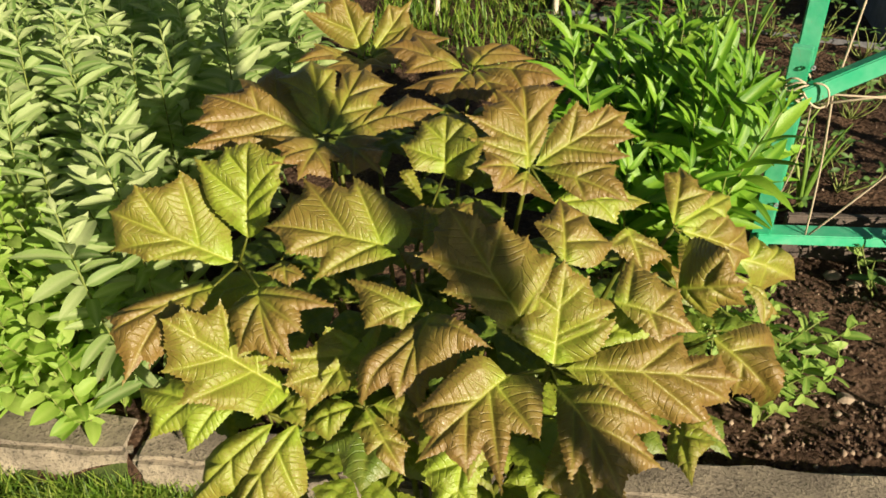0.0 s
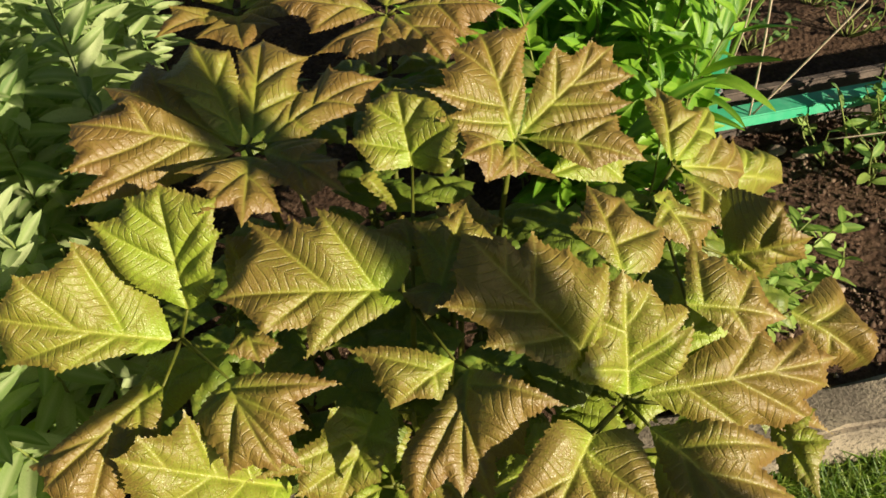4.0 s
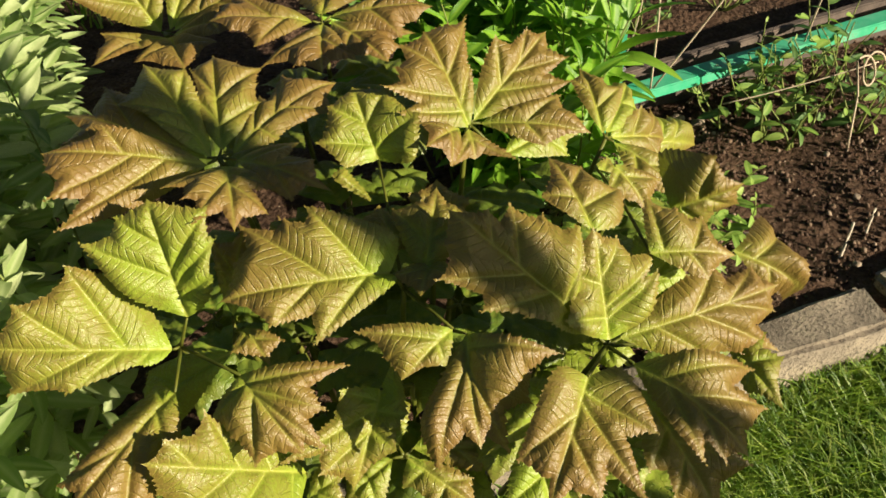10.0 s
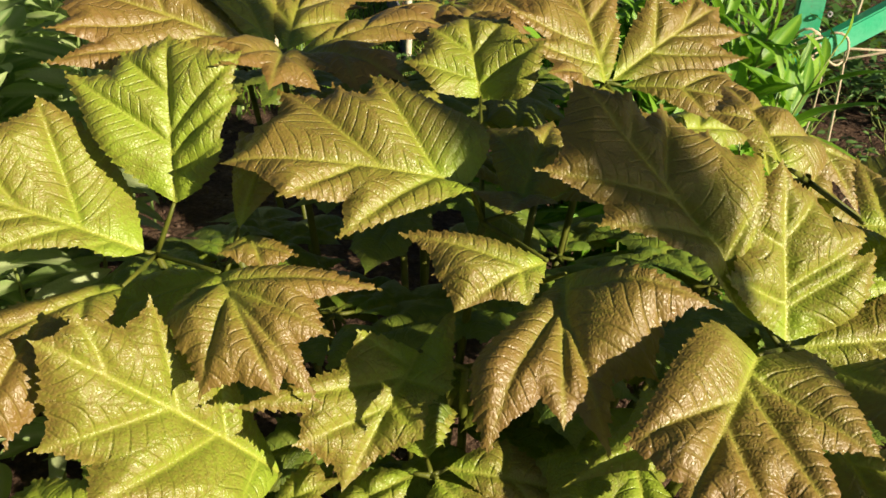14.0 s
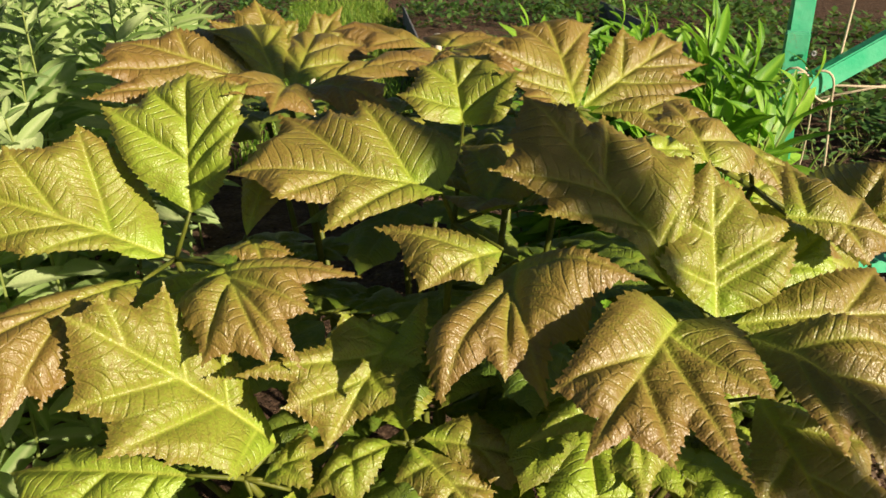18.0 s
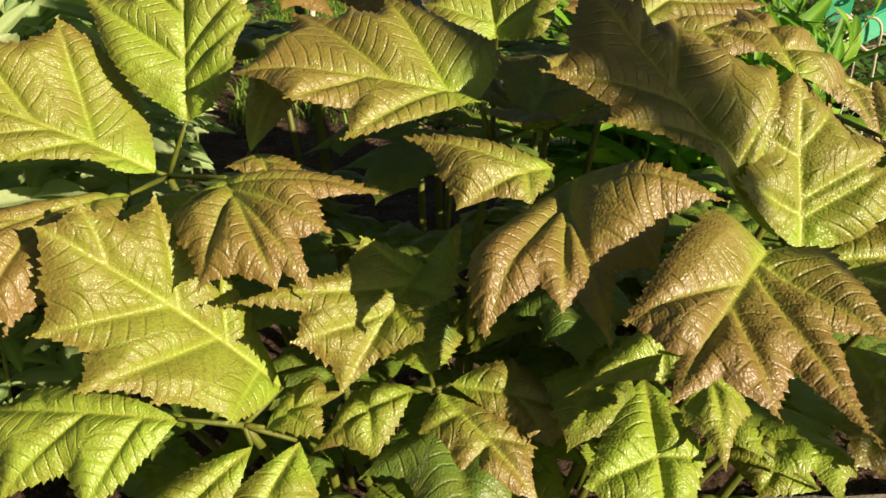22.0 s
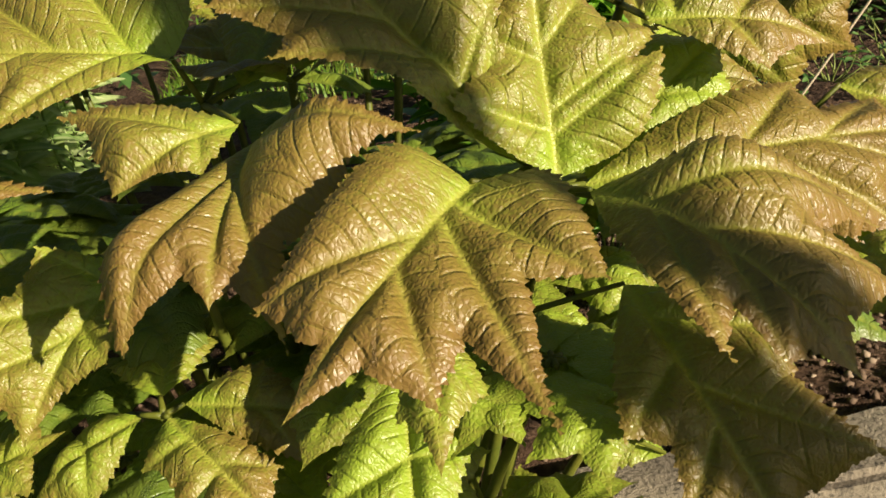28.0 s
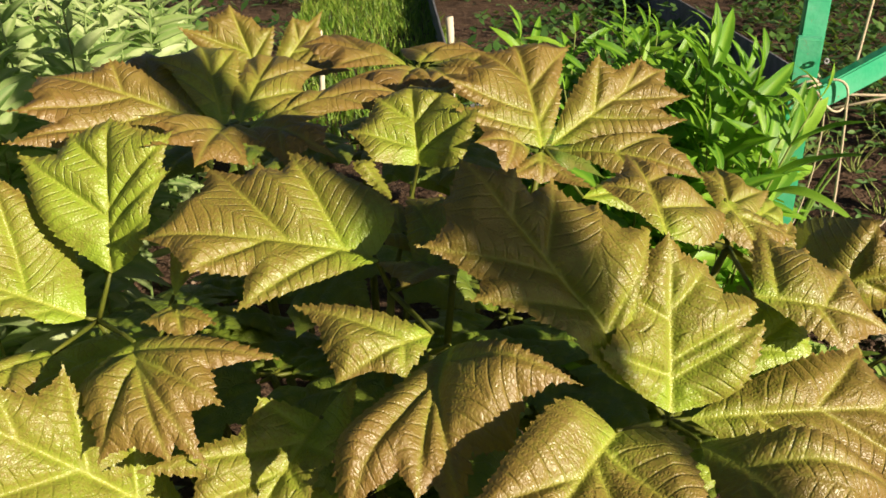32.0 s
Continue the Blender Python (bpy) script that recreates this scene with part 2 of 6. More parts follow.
def merge(*pieces):
    verts, faces = [], []
    for v, f in pieces:
        base = len(verts)
        verts += list(v)
        faces += [tuple(i + base for i in q) for q in f]
    return verts, faces


def bend(a, b, sag=(0, 0, 0), n=8):
    """Points from a to b that bow out by sag in the middle."""
    a, b, s = Vector(a), Vector(b), Vector(sag)
    return [a.lerp(b, i / n) + s * (4 * i / n * (1 - i / n)) for i in range(n + 1)]


def plank(size, at, turn=(0, 0, 0), bevel=0.004, rough=0.0, seed=0):
    """A bevelled, slightly uneven board as a bmesh, centred on at."""
    bm = bmesh.new()
    bmesh.ops.create_cube(bm, size=1.0)
    bmesh.ops.scale(bm, vec=size, verts=bm.verts)
    bmesh.ops.bevel(bm, geom=bm.edges[:], offset=bevel, segments=2, affect="EDGES")
    if rough:
        cuts = [e for e in bm.edges if e.calc_length() > 0.1]
        bmesh.ops.subdivide_edges(bm, edges=cuts, cuts=24, use_grid_fill=True)
        for v in bm.verts:
            v.co += rough * noise.noise_vector(v.co * 9.0 + Vector((seed, 0, 0))) + 0.4 * rough * noise.noise_vector(v.co * 40.0 + Vector((seed, 0, 0)))
    bm.transform(pose(*at, *turn))
    return bm


def from_bm(name, bm, material, smooth=True):
    me = bpy.data.meshes.new(name)
    bm.to_mesh(me)
    bm.free()
    me.materials.append(material)
    if smooth:
        me.shade_smooth()
        me.set_sharp_from_angle(angle=radians(38))
    return me


# ---- ground ----
def lay(x, y):
    """Height of the bed's soil and of the lawn in front of its kerb."""
    edge = 1.20 - 0.115 * x
    bed = 0.020 * noise.noise((x * 3.1, y * 3.1, 0.3)) + 0.010 * noise.noise((x * 11.0, y * 11.0, 1.7)) + 0.006 * noise.noise((x * 31.0, y * 31.0, 4.0))
    lawn = -0.098 + 0.008 * noise.noise((x * 5.0, y * 5.0, 9.0))
    k = min(1.0, max(0.0, (y - edge) / 0.04))
    return lawn + (bed - lawn) * k


def ground_sheet():
    xs = np.concatenate([-np.geomspace(60, 2.5, 12), np.linspace(-2.3, 2.9, 230), np.geomspace(3.1, 60, 12)])
    ys = np.concatenate([-np.geomspace(60, 0.5, 12), np.linspace(-0.4, 3.4, 170), np.geomspace(3.5, 90, 24)])
    verts = [(x, y, lay(x, y)) for y in ys for x in xs]
    w = len(xs)
    faces = [(j * w + i, j * w + i + 1, (j + 1) * w + i + 1, (j + 1) * w + i) for j in range(len(ys) - 1) for i in range(w - 1)]
    me = mesh_of("ground", verts, faces, SOIL)
    me.materials.append(TURF)
    for f in me.polygons:
        c = f.center
        f.material_index = int(c.y < 1.22 - 0.115 * c.x)
    return thing("ground", "dark crumbly garden soil with turf before the kerb", "ground", kind="structure", me=me)


ground_sheet()

# ---- the bronze-leaved plant ----
VEIN = 0.0118


def leaflet_mesh(base, tip, lobes, arch=0.05, tone=0.6, notch=0.40, seed=0, relief=0.0005, under=False, old=None, teeth=1.0, wedge=0.6, up=(0, -0.35, 1)):
    """A quilted, toothed leaflet. Its side veins leave the midrib from base to tip; each lobe is the place at which one of them ends."""
    rnd = random.Random(seed)
    base, tip = Vector(base), Vector(tip)
    size = (tip - base).length
    ahead = (tip - base) / size
    forks = [p[3] if len(p) > 3 else None for p in lobes]
    lobes = [Vector(p[:3]) for p in lobes]
    guess = ahead.cross(Vector(up)).normalized()
    offs = [p - base for p in lobes]
    offs = [o - ahead * o.dot(ahead) for o in offs]
    right = sum((o if o.dot(guess) > 0 else -o for o in offs), Vector()).normalized()
    over = right.cross(ahead)
    if over.dot(Vector(up)) < 0:
        right, over = -right, -over

    def arched(t):
        t = max(-0.2, min(t, 1.3))
        return arch * size * 4 * t * (1 - t)

    grid = np.linspace(0.0, 1.0, 201)
    sides = {}
    for sign in (-1, 1):
        own = []
        for p, fork in zip(lobes, forks):
            o = p - base
            x, y = o.dot(right) * sign, o.dot(ahead)
            if x > 0.008:
                own.append((x, y, o.dot(over) - arched(y / size), fork))
        if not own:
            own = [(0.30 * size, 0.62 * size, -0.01, None)]
        knots = [(0.0, 88.0), (0.30, 62.0), (0.70, 46.0), (1.0, 24.0)]
        found = []
        for x, y, z, fork in own:
            if fork is not None:
                angle = math.degrees(math.atan2(x, y - fork * size))
                found.append((fork, angle, math.hypot(x, y - fork * size), 0.0, x, y, z))
                continue
            turn = np.interp(grid, *zip(*knots)) - 9.0
            miss = np.abs(grid * size + x / np.tan(np.radians(turn)) - y)
            s = float(grid[int(np.argmin(miss + 0.02 * size * (grid < 0.04)))])
            if miss.min() > 0.03 * size or s < 0.05:
                s = min(max(s, 0.06), 0.9)
                angle = math.degrees(math.atan2(x, y - s * size))
            else:
                angle = float(np.interp(s, grid, turn))
            found.append((s, angle, x / math.sin(math.radians(max(angle, 12.0))), 0.0, x, y, z))
        found.sort()
        clean = []
        for f in found:
            if clean and f[0] - clean[-1][0] < 0.07:
                f = (clean[-1][0] + 0.07, *f[1:])
            clean.append(f)
        clean = [f for f in clean if f[0] < 0.97]
        sides[sign] = (clean,)

    # The margin of each side: it runs from tip to tip of the lobes, into a bay between each two.
    outlines = {}
    for sign in (-1, 1):
        clean = sides[sign][0]
        tips = [(f[0], f[4], f[5], 1.0) for f in clean] + [(1.0, 0.0, size, 1.0)]
        shoulder = tips.pop(0) if tips[0][0] <= 0.105 and len(tips) > 2 else None
        full = [tips[0]]
        for b in tips[1:]:
            a = full[-1]
            gap = math.hypot(b[1] - a[1], b[2] - a[2])
            if gap > 0.085 and b[0] - a[0] > 0.12:
                k = 0.5 + rnd.uniform(-0.06, 0.06)
                s = a[0] + (b[0] - a[0]) * k
                mx, my = a[1] + (b[1] - a[1]) * k, a[2] + (b[2] - a[2]) * k
                pull = rnd.uniform(0.02, 0.10)
                full.append((s, mx * (1 - pull), my + (s * size - my) * pull, 0.55))
            full.append(b)
        knots, xs, ys = [0.0], [0.0], [0.0]

        def curve(s0, s1, p0, pa, pb, p1, n=40):
            for m in range(1, n + 1):
                t = m / n
                knots.append(s0 + (s1 - s0) * t)
                for own, k in ((xs, 0), (ys, 1)):
                    own.append((1 - t) ** 3 * p0[k] + 3 * t * (1 - t) ** 2 * pa[k] + 3 * t * t * (1 - t) * pb[k] + t ** 3 * p1[k])

        s0, x0, y0, _ = full[0]
        x0, y0 = max(x0, 0.004), y0
        reach0 = math.hypot(x0, y0)
        bulge = 0.30 * reach0 * wedge
        if shoulder:
            mid = ((8 * shoulder[1] - x0) / 6, (8 * shoulder[2] - y0) / 6)
            curve(0.0, s0, (0.0, 0.0), mid, mid, (x0, y0), 60)
        else:
            mid = (0.5 * x0 + bulge * y0 / reach0 * 0.6, 0.5 * y0 - bulge * x0 / reach0 * 0.6)
            curve(0.0, s0, (0.0, 0.0), mid, (0.45 * mid[0] + 0.55 * x0, 0.45 * mid[1] + 0.55 * y0), (x0, y0), 60)
        for a, b in zip(full[:-1], full[1:]):
            k = 0.5 + rnd.uniform(-0.10, 0.06)
            s = a[0] + (b[0] - a[0]) * k
            deep = 1.35 * notch * min(a[3], b[3]) * rnd.uniform(0.75, 1.25)
            mx, my = a[1] + (b[1] - a[1]) * k, a[2] + (b[2] - a[2]) * k
            nx, ny = mx * (1 - deep), my + (s * size - my) * deep
            ra = (a[1], a[2] - a[0] * size)
            rb = (b[1], b[2] - min(b[0], 0.72) * size)
            curve(a[0], s, (a[1], a[2]), (a[1] - 0.16 * ra[0] + 0.10 * (nx - a[1]), a[2] - 0.16 * ra[1] + 0.10 * (ny - a[2])), (nx + 0.26 * deep * ra[0], ny + 0.26 * deep * ra[1]), (nx, ny))
            curve(s, b[0], (nx, ny), (nx + 0.32 * deep * rb[0], ny + 0.32 * deep * rb[1]), (b[1] - 0.16 * rb[0] + 0.10 * (nx - b[1]), b[2] - 0.16 * rb[1] + 0.10 * (ny - b[2])), (b[1], b[2]))
        outlines[sign] = (np.array(knots), np.array(xs), np.array(ys))

    # Both margins with their teeth, as one ring.
    ring, lines = [], [((0.0, 0.0), (0.0, size), 1.0)]
    for sign in (1, -1):
        _, xs, ys = outlines[sign]
        far = np.concatenate([[0.0], np.cumsum(np.hypot(np.diff(xs), np.diff(ys)))])
        run = np.linspace(0.0, far[-1], max(24, int(far[-1] / (0.0035 if under else 0.0011))))
        ex, ey = np.interp(run, far, xs), np.interp(run, far, ys)
        tx, ty = np.gradient(ex), np.gradient(ey)
        long = np.maximum(np.hypot(tx, ty), 1e-9)
        swing = 0.30 * np.sin(run * 90.0 + sign + seed) + 0.2 * np.sin(run * 210.0 + 2 * seed)
        saw = (run / 0.0043 + swing) % 1.0
        big = (run / 0.0095 + 0.8 * swing + 0.2 * sign) % 1.0
        tooth = 0.0010 * (saw - 0.5) + 0.0036 * (big ** 1.3 - 0.40) * (0.8 + 0.4 * np.sin(run * 60.0 + seed))
        tooth *= teeth * np.clip(ex / 0.02, 0, 1) * np.clip(run / (0.25 * size), 0, 1)
        ex, ey = np.maximum(ex + ty / long * tooth, 0.0), ey - tx / long * tooth
        side = list(zip(sign * ex, ey))
        ring += side[:-1] if sign > 0 else side[:0:-1]
        for f in sides[sign][0]:
            if f[0] <= 0.105:
                continue
            lines.append(((0.0, f[0] * size), (sign * f[4], f[5]), 0.6))
    ring = np.array(ring)
    step = 0.0075 if under else 0.0026
    low, high = ring.min(0), ring.max(0)
    gx, gy = np.meshgrid(np.arange(low[0], high[0], step), np.arange(low[1], high[1], step * 0.866))
    gx = gx + 0.5 * step * (np.arange(gx.shape[0]) % 2)[:, None]
    inner = np.stack([gx.ravel(), gy.ravel()], -1)
    ahead_ = np.roll(ring, -1, 0)
    inside = np.zeros(len(inner), bool)
    for (ax, ay), (bx, by) in zip(ring, ahead_):
        if ay != by:
            inside ^= ((ay > inner[:, 1]) != (by > inner[:, 1])) & (inner[:, 0] < (bx - ax) * (inner[:, 1] - ay) / (by - ay) + ax)
    inner = inner[inside]
    inner = inner[np.array([np.min((ring[:, 0] - x) ** 2 + (ring[:, 1] - y) ** 2) for x, y in inner]) > (0.55 * step) ** 2] if len(inner) else inner
    points = [Vector(p) for p in np.concatenate([ring, inner])]
    loop_ = [(k, (k + 1) % len(ring)) for k in range(len(ring))]
    made, _, tris, _, _, _ = geometry.delaunay_2d_cdt(points, loop_, [], 1, 1e-6)
    flat2 = np.array([tuple(p) for p in made])
    X, Y = flat2[:, 0], flat2[:, 1]
    dist = np.sqrt(np.array([np.min((ring[:, 0] - x) ** 2 + (ring[:, 1] - y) ** 2) for x, y in flat2]))
    # The blade bends like a thin sheet through its midrib and the tips of its lobes.
    pins = [(0.0, k * size / 5, 0.0) for k in range(6)]
    for sign in (-1, 1):
        pins += [(sign * f[4], f[5], f[6]) for f in sides[sign][0]]
    pins = np.array(pins)

    def sheet(a, b):
        r2 = (a[:, None, 0] - b[None, :, 0]) ** 2 + (a[:, None, 1] - b[None, :, 1]) ** 2
        return 0.5 * r2 * np.log(r2 + 1e-9)

    n = len(pins)
    grid_ = np.zeros((n + 3, n + 3))
    grid_[:n, :n] = sheet(pins, pins) + 2e-5 * np.eye(n)
    grid_[:n, n] = grid_[n, :n] = 1.0
    grid_[:n, n + 1:] = pins[:, :2]
    grid_[n + 1:, :n] = pins[:, :2].T
    weight = np.linalg.solve(grid_, np.concatenate([pins[:, 2], np.zeros(3)]))
    Z = sheet(flat2, pins) @ weight[:n] + weight[n] + flat2 @ weight[n + 1:]
    # Each place belongs to its nearest rib, and its minor veins leave that rib forwards.
    best, other = np.full(X.shape, 9.0), np.full(X.shape, 9.0)
    along, rank = np.zeros(X.shape), np.ones(X.shape)
    for (x0, y0), (x1, y1), force in lines:
        run = math.hypot(x1 - x0, y1 - y0)
        ux, uy = (x1 - x0) / run, (y1 - y0) / run
        a = (X - x0) * ux + (Y - y0) * uy
        d = np.hypot(X - x0 - np.clip(a, 0, run) * ux, Y - y0 - np.clip(a, 0, run) * uy)
        near = d < best
        other = np.where(near, best, np.minimum(other, d))
        best, along, rank = np.where(near, d, best), np.where(near, a, along), np.where(near, force * (1 - 0.55 * np.clip(a / run, 0, 1)), rank)
    ox, oy = rnd.uniform(0, 50), rnd.uniform(0, 50)
    phase = (along - 0.30 * best - 6.0 * best * best) / VEIN
    phase = phase + np.array([0.60 * noise.noise((oy + x * 26.0, ox + y * 32.0, 3.5)) for x, y in flat2])
    wave = np.abs(np.sin(np.pi * phase))
    body = np.clip(best / 0.007, 0, 1)
    rim = np.clip(dist / 0.006, 0.15, 1)
    seam = np.clip((other - best) / 0.004, 0, 1)
    brink = np.clip(1 - dist / 0.020, 0, 1)
    t = np.clip(Y / size, -0.2, 1.3)
    out_ = np.hypot(X, Y) / size
    Z += arch * size * 4 * t * (1 - t)
    Z += relief * body * rim * seam * (wave ** 0.6 - 0.6) - 0.0022 * rank * np.exp(-((best / 0.0060) ** 2))
    Z += 0.012 * (1 - np.exp(-best / 0.014)) * np.clip(dist / 0.02, 0, 1)
    wavy = np.array([noise.noise((ox + x * 14.0, oy + y * 14.0, 0.5)) for x, y in flat2])
    Z += 0.009 * wavy * np.clip(best / 0.03, 0, 1)
    Z -= 0.006 * brink ** 2 * np.clip(out_ * 1.2, 0, 1)
    ribs = rank * np.exp(-((best / (0.0010 + 0.0010 * rank)) ** 2))
    tones = tone * (0.42 + 0.62 * np.clip(out_ * 1.3, 0, 1)) + 0.24 * brink ** 2 * np.clip(out_, 0, 1) - 0.18 * np.exp(-((best / 0.0055) ** 2)) * (1 - 0.7 * np.clip(out_, 0, 1)) - (0.45 if tone < 0.7 else 0.22) * np.clip(1 - out_ / 0.22, 0, 1)
    flat = np.stack([X, Y, Z], -1) @ np.array([right, ahead, over]) + np.array(base)
    tris = np.array([q for q in tris if len(q) == 3], dtype=np.int32)
    a, b, c = (flat2[tris[:, k]] for k in range(3))
    turned = (b[:, 0] - a[:, 0]) * (c[:, 1] - a[:, 1]) - (b[:, 1] - a[:, 1]) * (c[:, 0] - a[:, 0]) < 0
    tris[turned] = tris[turned][:, ::-1]
    me = bpy.data.meshes.new("leaflet")
    me.vertices.add(len(flat))
    me.vertices.foreach_set("co", flat.ravel())
    me.loops.add(tris.size)
    me.loops.foreach_set("vertex_index", tris.ravel())
    me.polygons.add(len(tris))
    me.polygons.foreach_set("loop_start", np.arange(0, tris.size, 3, dtype=np.int32))
    me.update()
    me.uv_layers.new(name="veins").data.foreach_set("uv", flat2[tris.ravel()].ravel())
    for name, values in (("tone", np.clip(tones, 0, 1)), ("rib", ribs), ("phase", phase), ("quilt", body * rim * seam), ("old", np.full(X.shape, float(under) if old is None else old))):
        me.attributes.new(name, "FLOAT", "POINT").data.foreach_set("value", values)
    me.materials.append(BRONZE)
    me.shade_smooth()
    return me


rodgersia = thing("rodgersia", "large bronze-leaved clump with jagged quilted palmate leaves by the kerb", "plant")
CROWN = Vector((-0.04, 1.36, 0.0))
seeds = iter(range(1, 999))


def leaf(hub, *leaflets, foot=None, label=""):
    """One palmate leaf: a stalk from the crown to the hub and the leaflets that leave it."""
    hub = Vector(hub)
    k = next(seeds)
    foot = Vector(foot) if foot else CROWN.lerp(Vector((hub.x, hub.y, 0)), 0.55) + Vector((0.02 * math.sin(k * 2.1), 0.02 * math.cos(k * 1.7), 0))
    foot.z = -0.02
    path = [foot.lerp(hub, t) + Vector((0, 0, 0.10 * t * (1 - t))) for t in np.linspace(0, 1, 9)]
    pieces = [tube(path, [0.0068 - 0.0028 * t for t in np.linspace(0, 1, 9)], 8)]
    for spec in leaflets:
        pieces.append(tube(bend(hub, spec[0], n=3), [0.0030, 0.0028, 0.0024, 0.0018], 6))
    stalk = child("leaf_stalk", mesh_of("leaf_stalk", *merge(*pieces), STALK), rodgersia)
    for base, tip, lobes, more in leaflets:
        child("leaflet", leaflet_mesh(base, tip, lobes, seed=next(seeds), **more), stalk)


leaf(
    (0.161, 0.996, 0.508),
    ((0.166, 0.997, 0.515), (0.183, 1.070, 0.657), [(0.114, 1.074, 0.614, 0.50), (0.097, 1.002, 0.582, 0.20), (0.223, 1.069, 0.625, 0.55), (0.276, 1.050, 0.595, 0.28), (0.258, 1.020, 0.585, 0.18), (0.222, 0.990, 0.536, 0.05)], dict(tone=0.45, arch=-0.02, notch=0.24)),
    ((0.150, 1.010, 0.525), (0.004, 1.139, 0.716), [(-0.043, 1.091, 0.652, 0.49), (-0.007, 1.042, 0.619, 0.34), (0.073, 0.996, 0.597, 0.16), (0.053, 1.120, 0.709, 0.72), (0.094, 1.137, 0.693, 0.55), (0.177, 1.096, 0.658, 0.25), (0.142, 1.038, 0.620, 0.12)], dict(tone=0.62, arch=0.03, notch=0.26)),
    ((0.090, 0.938, 0.547), (-0.041, 0.820, 0.500), [(0.045, 0.948, 0.575, 0.05), (-0.045, 0.885, 0.525, 0.30), (0.027, 0.802, 0.496, 0.45), (0.073, 0.768, 0.495, 0.20), (0.128, 0.837, 0.523, 0.12), (0.136, 0.923, 0.552, 0.02)], dict(tone=0.85, arch=0.03, notch=0.4)),
    ((0.164, 0.942, 0.525), (0.236, 0.785, 0.466), [(0.166, 0.788, 0.494, 0.25), (0.196, 0.782, 0.478, 0.50), (0.318, 0.875, 0.494, 0.22), (0.225, 0.904, 0.560, 0.05), (0.300, 0.825, 0.478, 0.42)], dict(tone=0.8, arch=0.12, notch=0.26)),
    ((0.185, 1.000, 0.506), (0.449, 0.975, 0.502), [(0.370, 1.035, 0.540, 0.40), (0.425, 1.010, 0.525, 0.62), (0.432, 0.955, 0.473, 0.60), (0.426, 0.920, 0.419, 0.42), (0.302, 0.930, 0.462, 0.20)], dict(tone=0.8, arch=0.06, notch=0.26)),
    ((0.198, 1.030, 0.498), (0.326, 1.058, 0.582), [(0.270, 1.098, 0.590), (0.314, 1.020, 0.546), (0.240, 1.080, 0.564)], dict(tone=0.05, arch=0.04, notch=0.25)),
    ((0.355, 0.965, 0.446), (0.345, 0.838, 0.432), [(0.392, 0.894, 0.458, 0.40), (0.322, 0.885, 0.430, 0.45), (0.400, 0.940, 0.462, 0.20)], dict(tone=0.3, arch=0.06, notch=0.26)),
)
leaf(
    (-0.024, 1.116, 0.528),
    ((-0.017, 1.066, 0.563), (-0.070, 0.930, 0.512), [(-0.123, 0.942, 0.487, 0.25), (-0.121, 0.991, 0.540, 0.10), (-0.033, 0.918, 0.481, 0.35), (0.068, 0.964, 0.579, 0.14), (0.019, 1.009, 0.596, 0.04)], dict(tone=0.8, arch=0.06, notch=0.36)),
)
leaf(
    (-0.054, 1.182, 0.564),
    ((-0.070, 1.180, 0.605), (-0.294, 1.225, 0.625), [(-0.250, 1.153, 0.617, 0.45), (-0.204, 1.125, 0.587, 0.14), (-0.081, 1.151, 0.609, 0.03), (-0.237, 1.311, 0.672, 0.36), (-0.146, 1.275, 0.690, 0.12), (-0.051, 1.205, 0.652, 0.03)], dict(tone=0.62, arch=0.05, notch=0.28)),
    ((-0.031, 1.075, 0.572), (-0.120, 1.047, 0.550), [(-0.152, 1.118, 0.591, 0.25), (-0.062, 1.035, 0.555, 0.30)], dict(tone=0.5, arch=0.08, notch=0.3)),
    ((0.008, 1.397, 0.627), (0.013, 1.489, 0.709), [(-0.035, 1.328, 0.611), (-0.072, 1.380, 0.642), (-0.075, 1.442, 0.664), (-0.036, 1.482, 0.696), (0.079, 1.386, 0.699), (0.060, 1.458, 0.714), (0.048, 1.350, 0.642)], dict(tone=0.35, arch=0.02, notch=0.08, wedge=1.4)),
    ((-0.024, 1.176, 0.576), (0.054, 1.284, 0.636), [(-0.024, 1.272, 0.636), (0.090, 1.224, 0.612)], dict(tone=0.5)),
)
leaf(
    (-0.359, 1.294, 0.503),
    ((-0.337, 1.283, 0.562), (-0.334, 1.368, 0.711), [(-0.436, 1.374, 0.673, 0.34), (-0.398, 1.312, 0.605, 0.10), (-0.384, 1.383, 0.691, 0.62), (-0.262, 1.322, 0.706, 0.40), (-0.266, 1.294, 0.671, 0.28), (-0.288, 1.270, 0.629, 0.16)], dict(tone=0.2, arch=0.0, notch=0.14, wedge=1.5)),
    ((-0.370, 1.288, 0.510), (-0.590, 1.335, 0.588), [(-0.591, 1.303, 0.522, 0.42), (-0.518, 1.255, 0.531, 0.28), (-0.420, 1.262, 0.530, 0.12), (-0.539, 1.345, 0.638, 0.50), (-0.461, 1.366, 0.653, 0.25)], dict(tone=0.42, arch=0.08, notch=0.14, wedge=1.5)),
    ((-0.300, 1.167, 0.540), (-0.263, 1.046, 0.487), [(-0.326, 1.061, 0.481, 0.25), (-0.356, 1.141, 0.508, 0.12), (-0.230, 1.037, 0.480, 0.28), (-0.215, 1.067, 0.525, 0.20), (-0.166, 1.109, 0.543, 0.12)], dict(tone=0.72, arch=0.12, notch=0.22)),
    ((-0.385, 1.205, 0.515), (-0.540, 1.110, 0.492), [(-0.408, 1.247, 0.500, 0.12), (-0.559, 1.145, 0.497, 0.50), (-0.515, 1.050, 0.427, 0.40), (-0.430, 1.090, 0.450, 0.20)], dict(tone=0.8, arch=0.06, notch=0.28)),
)
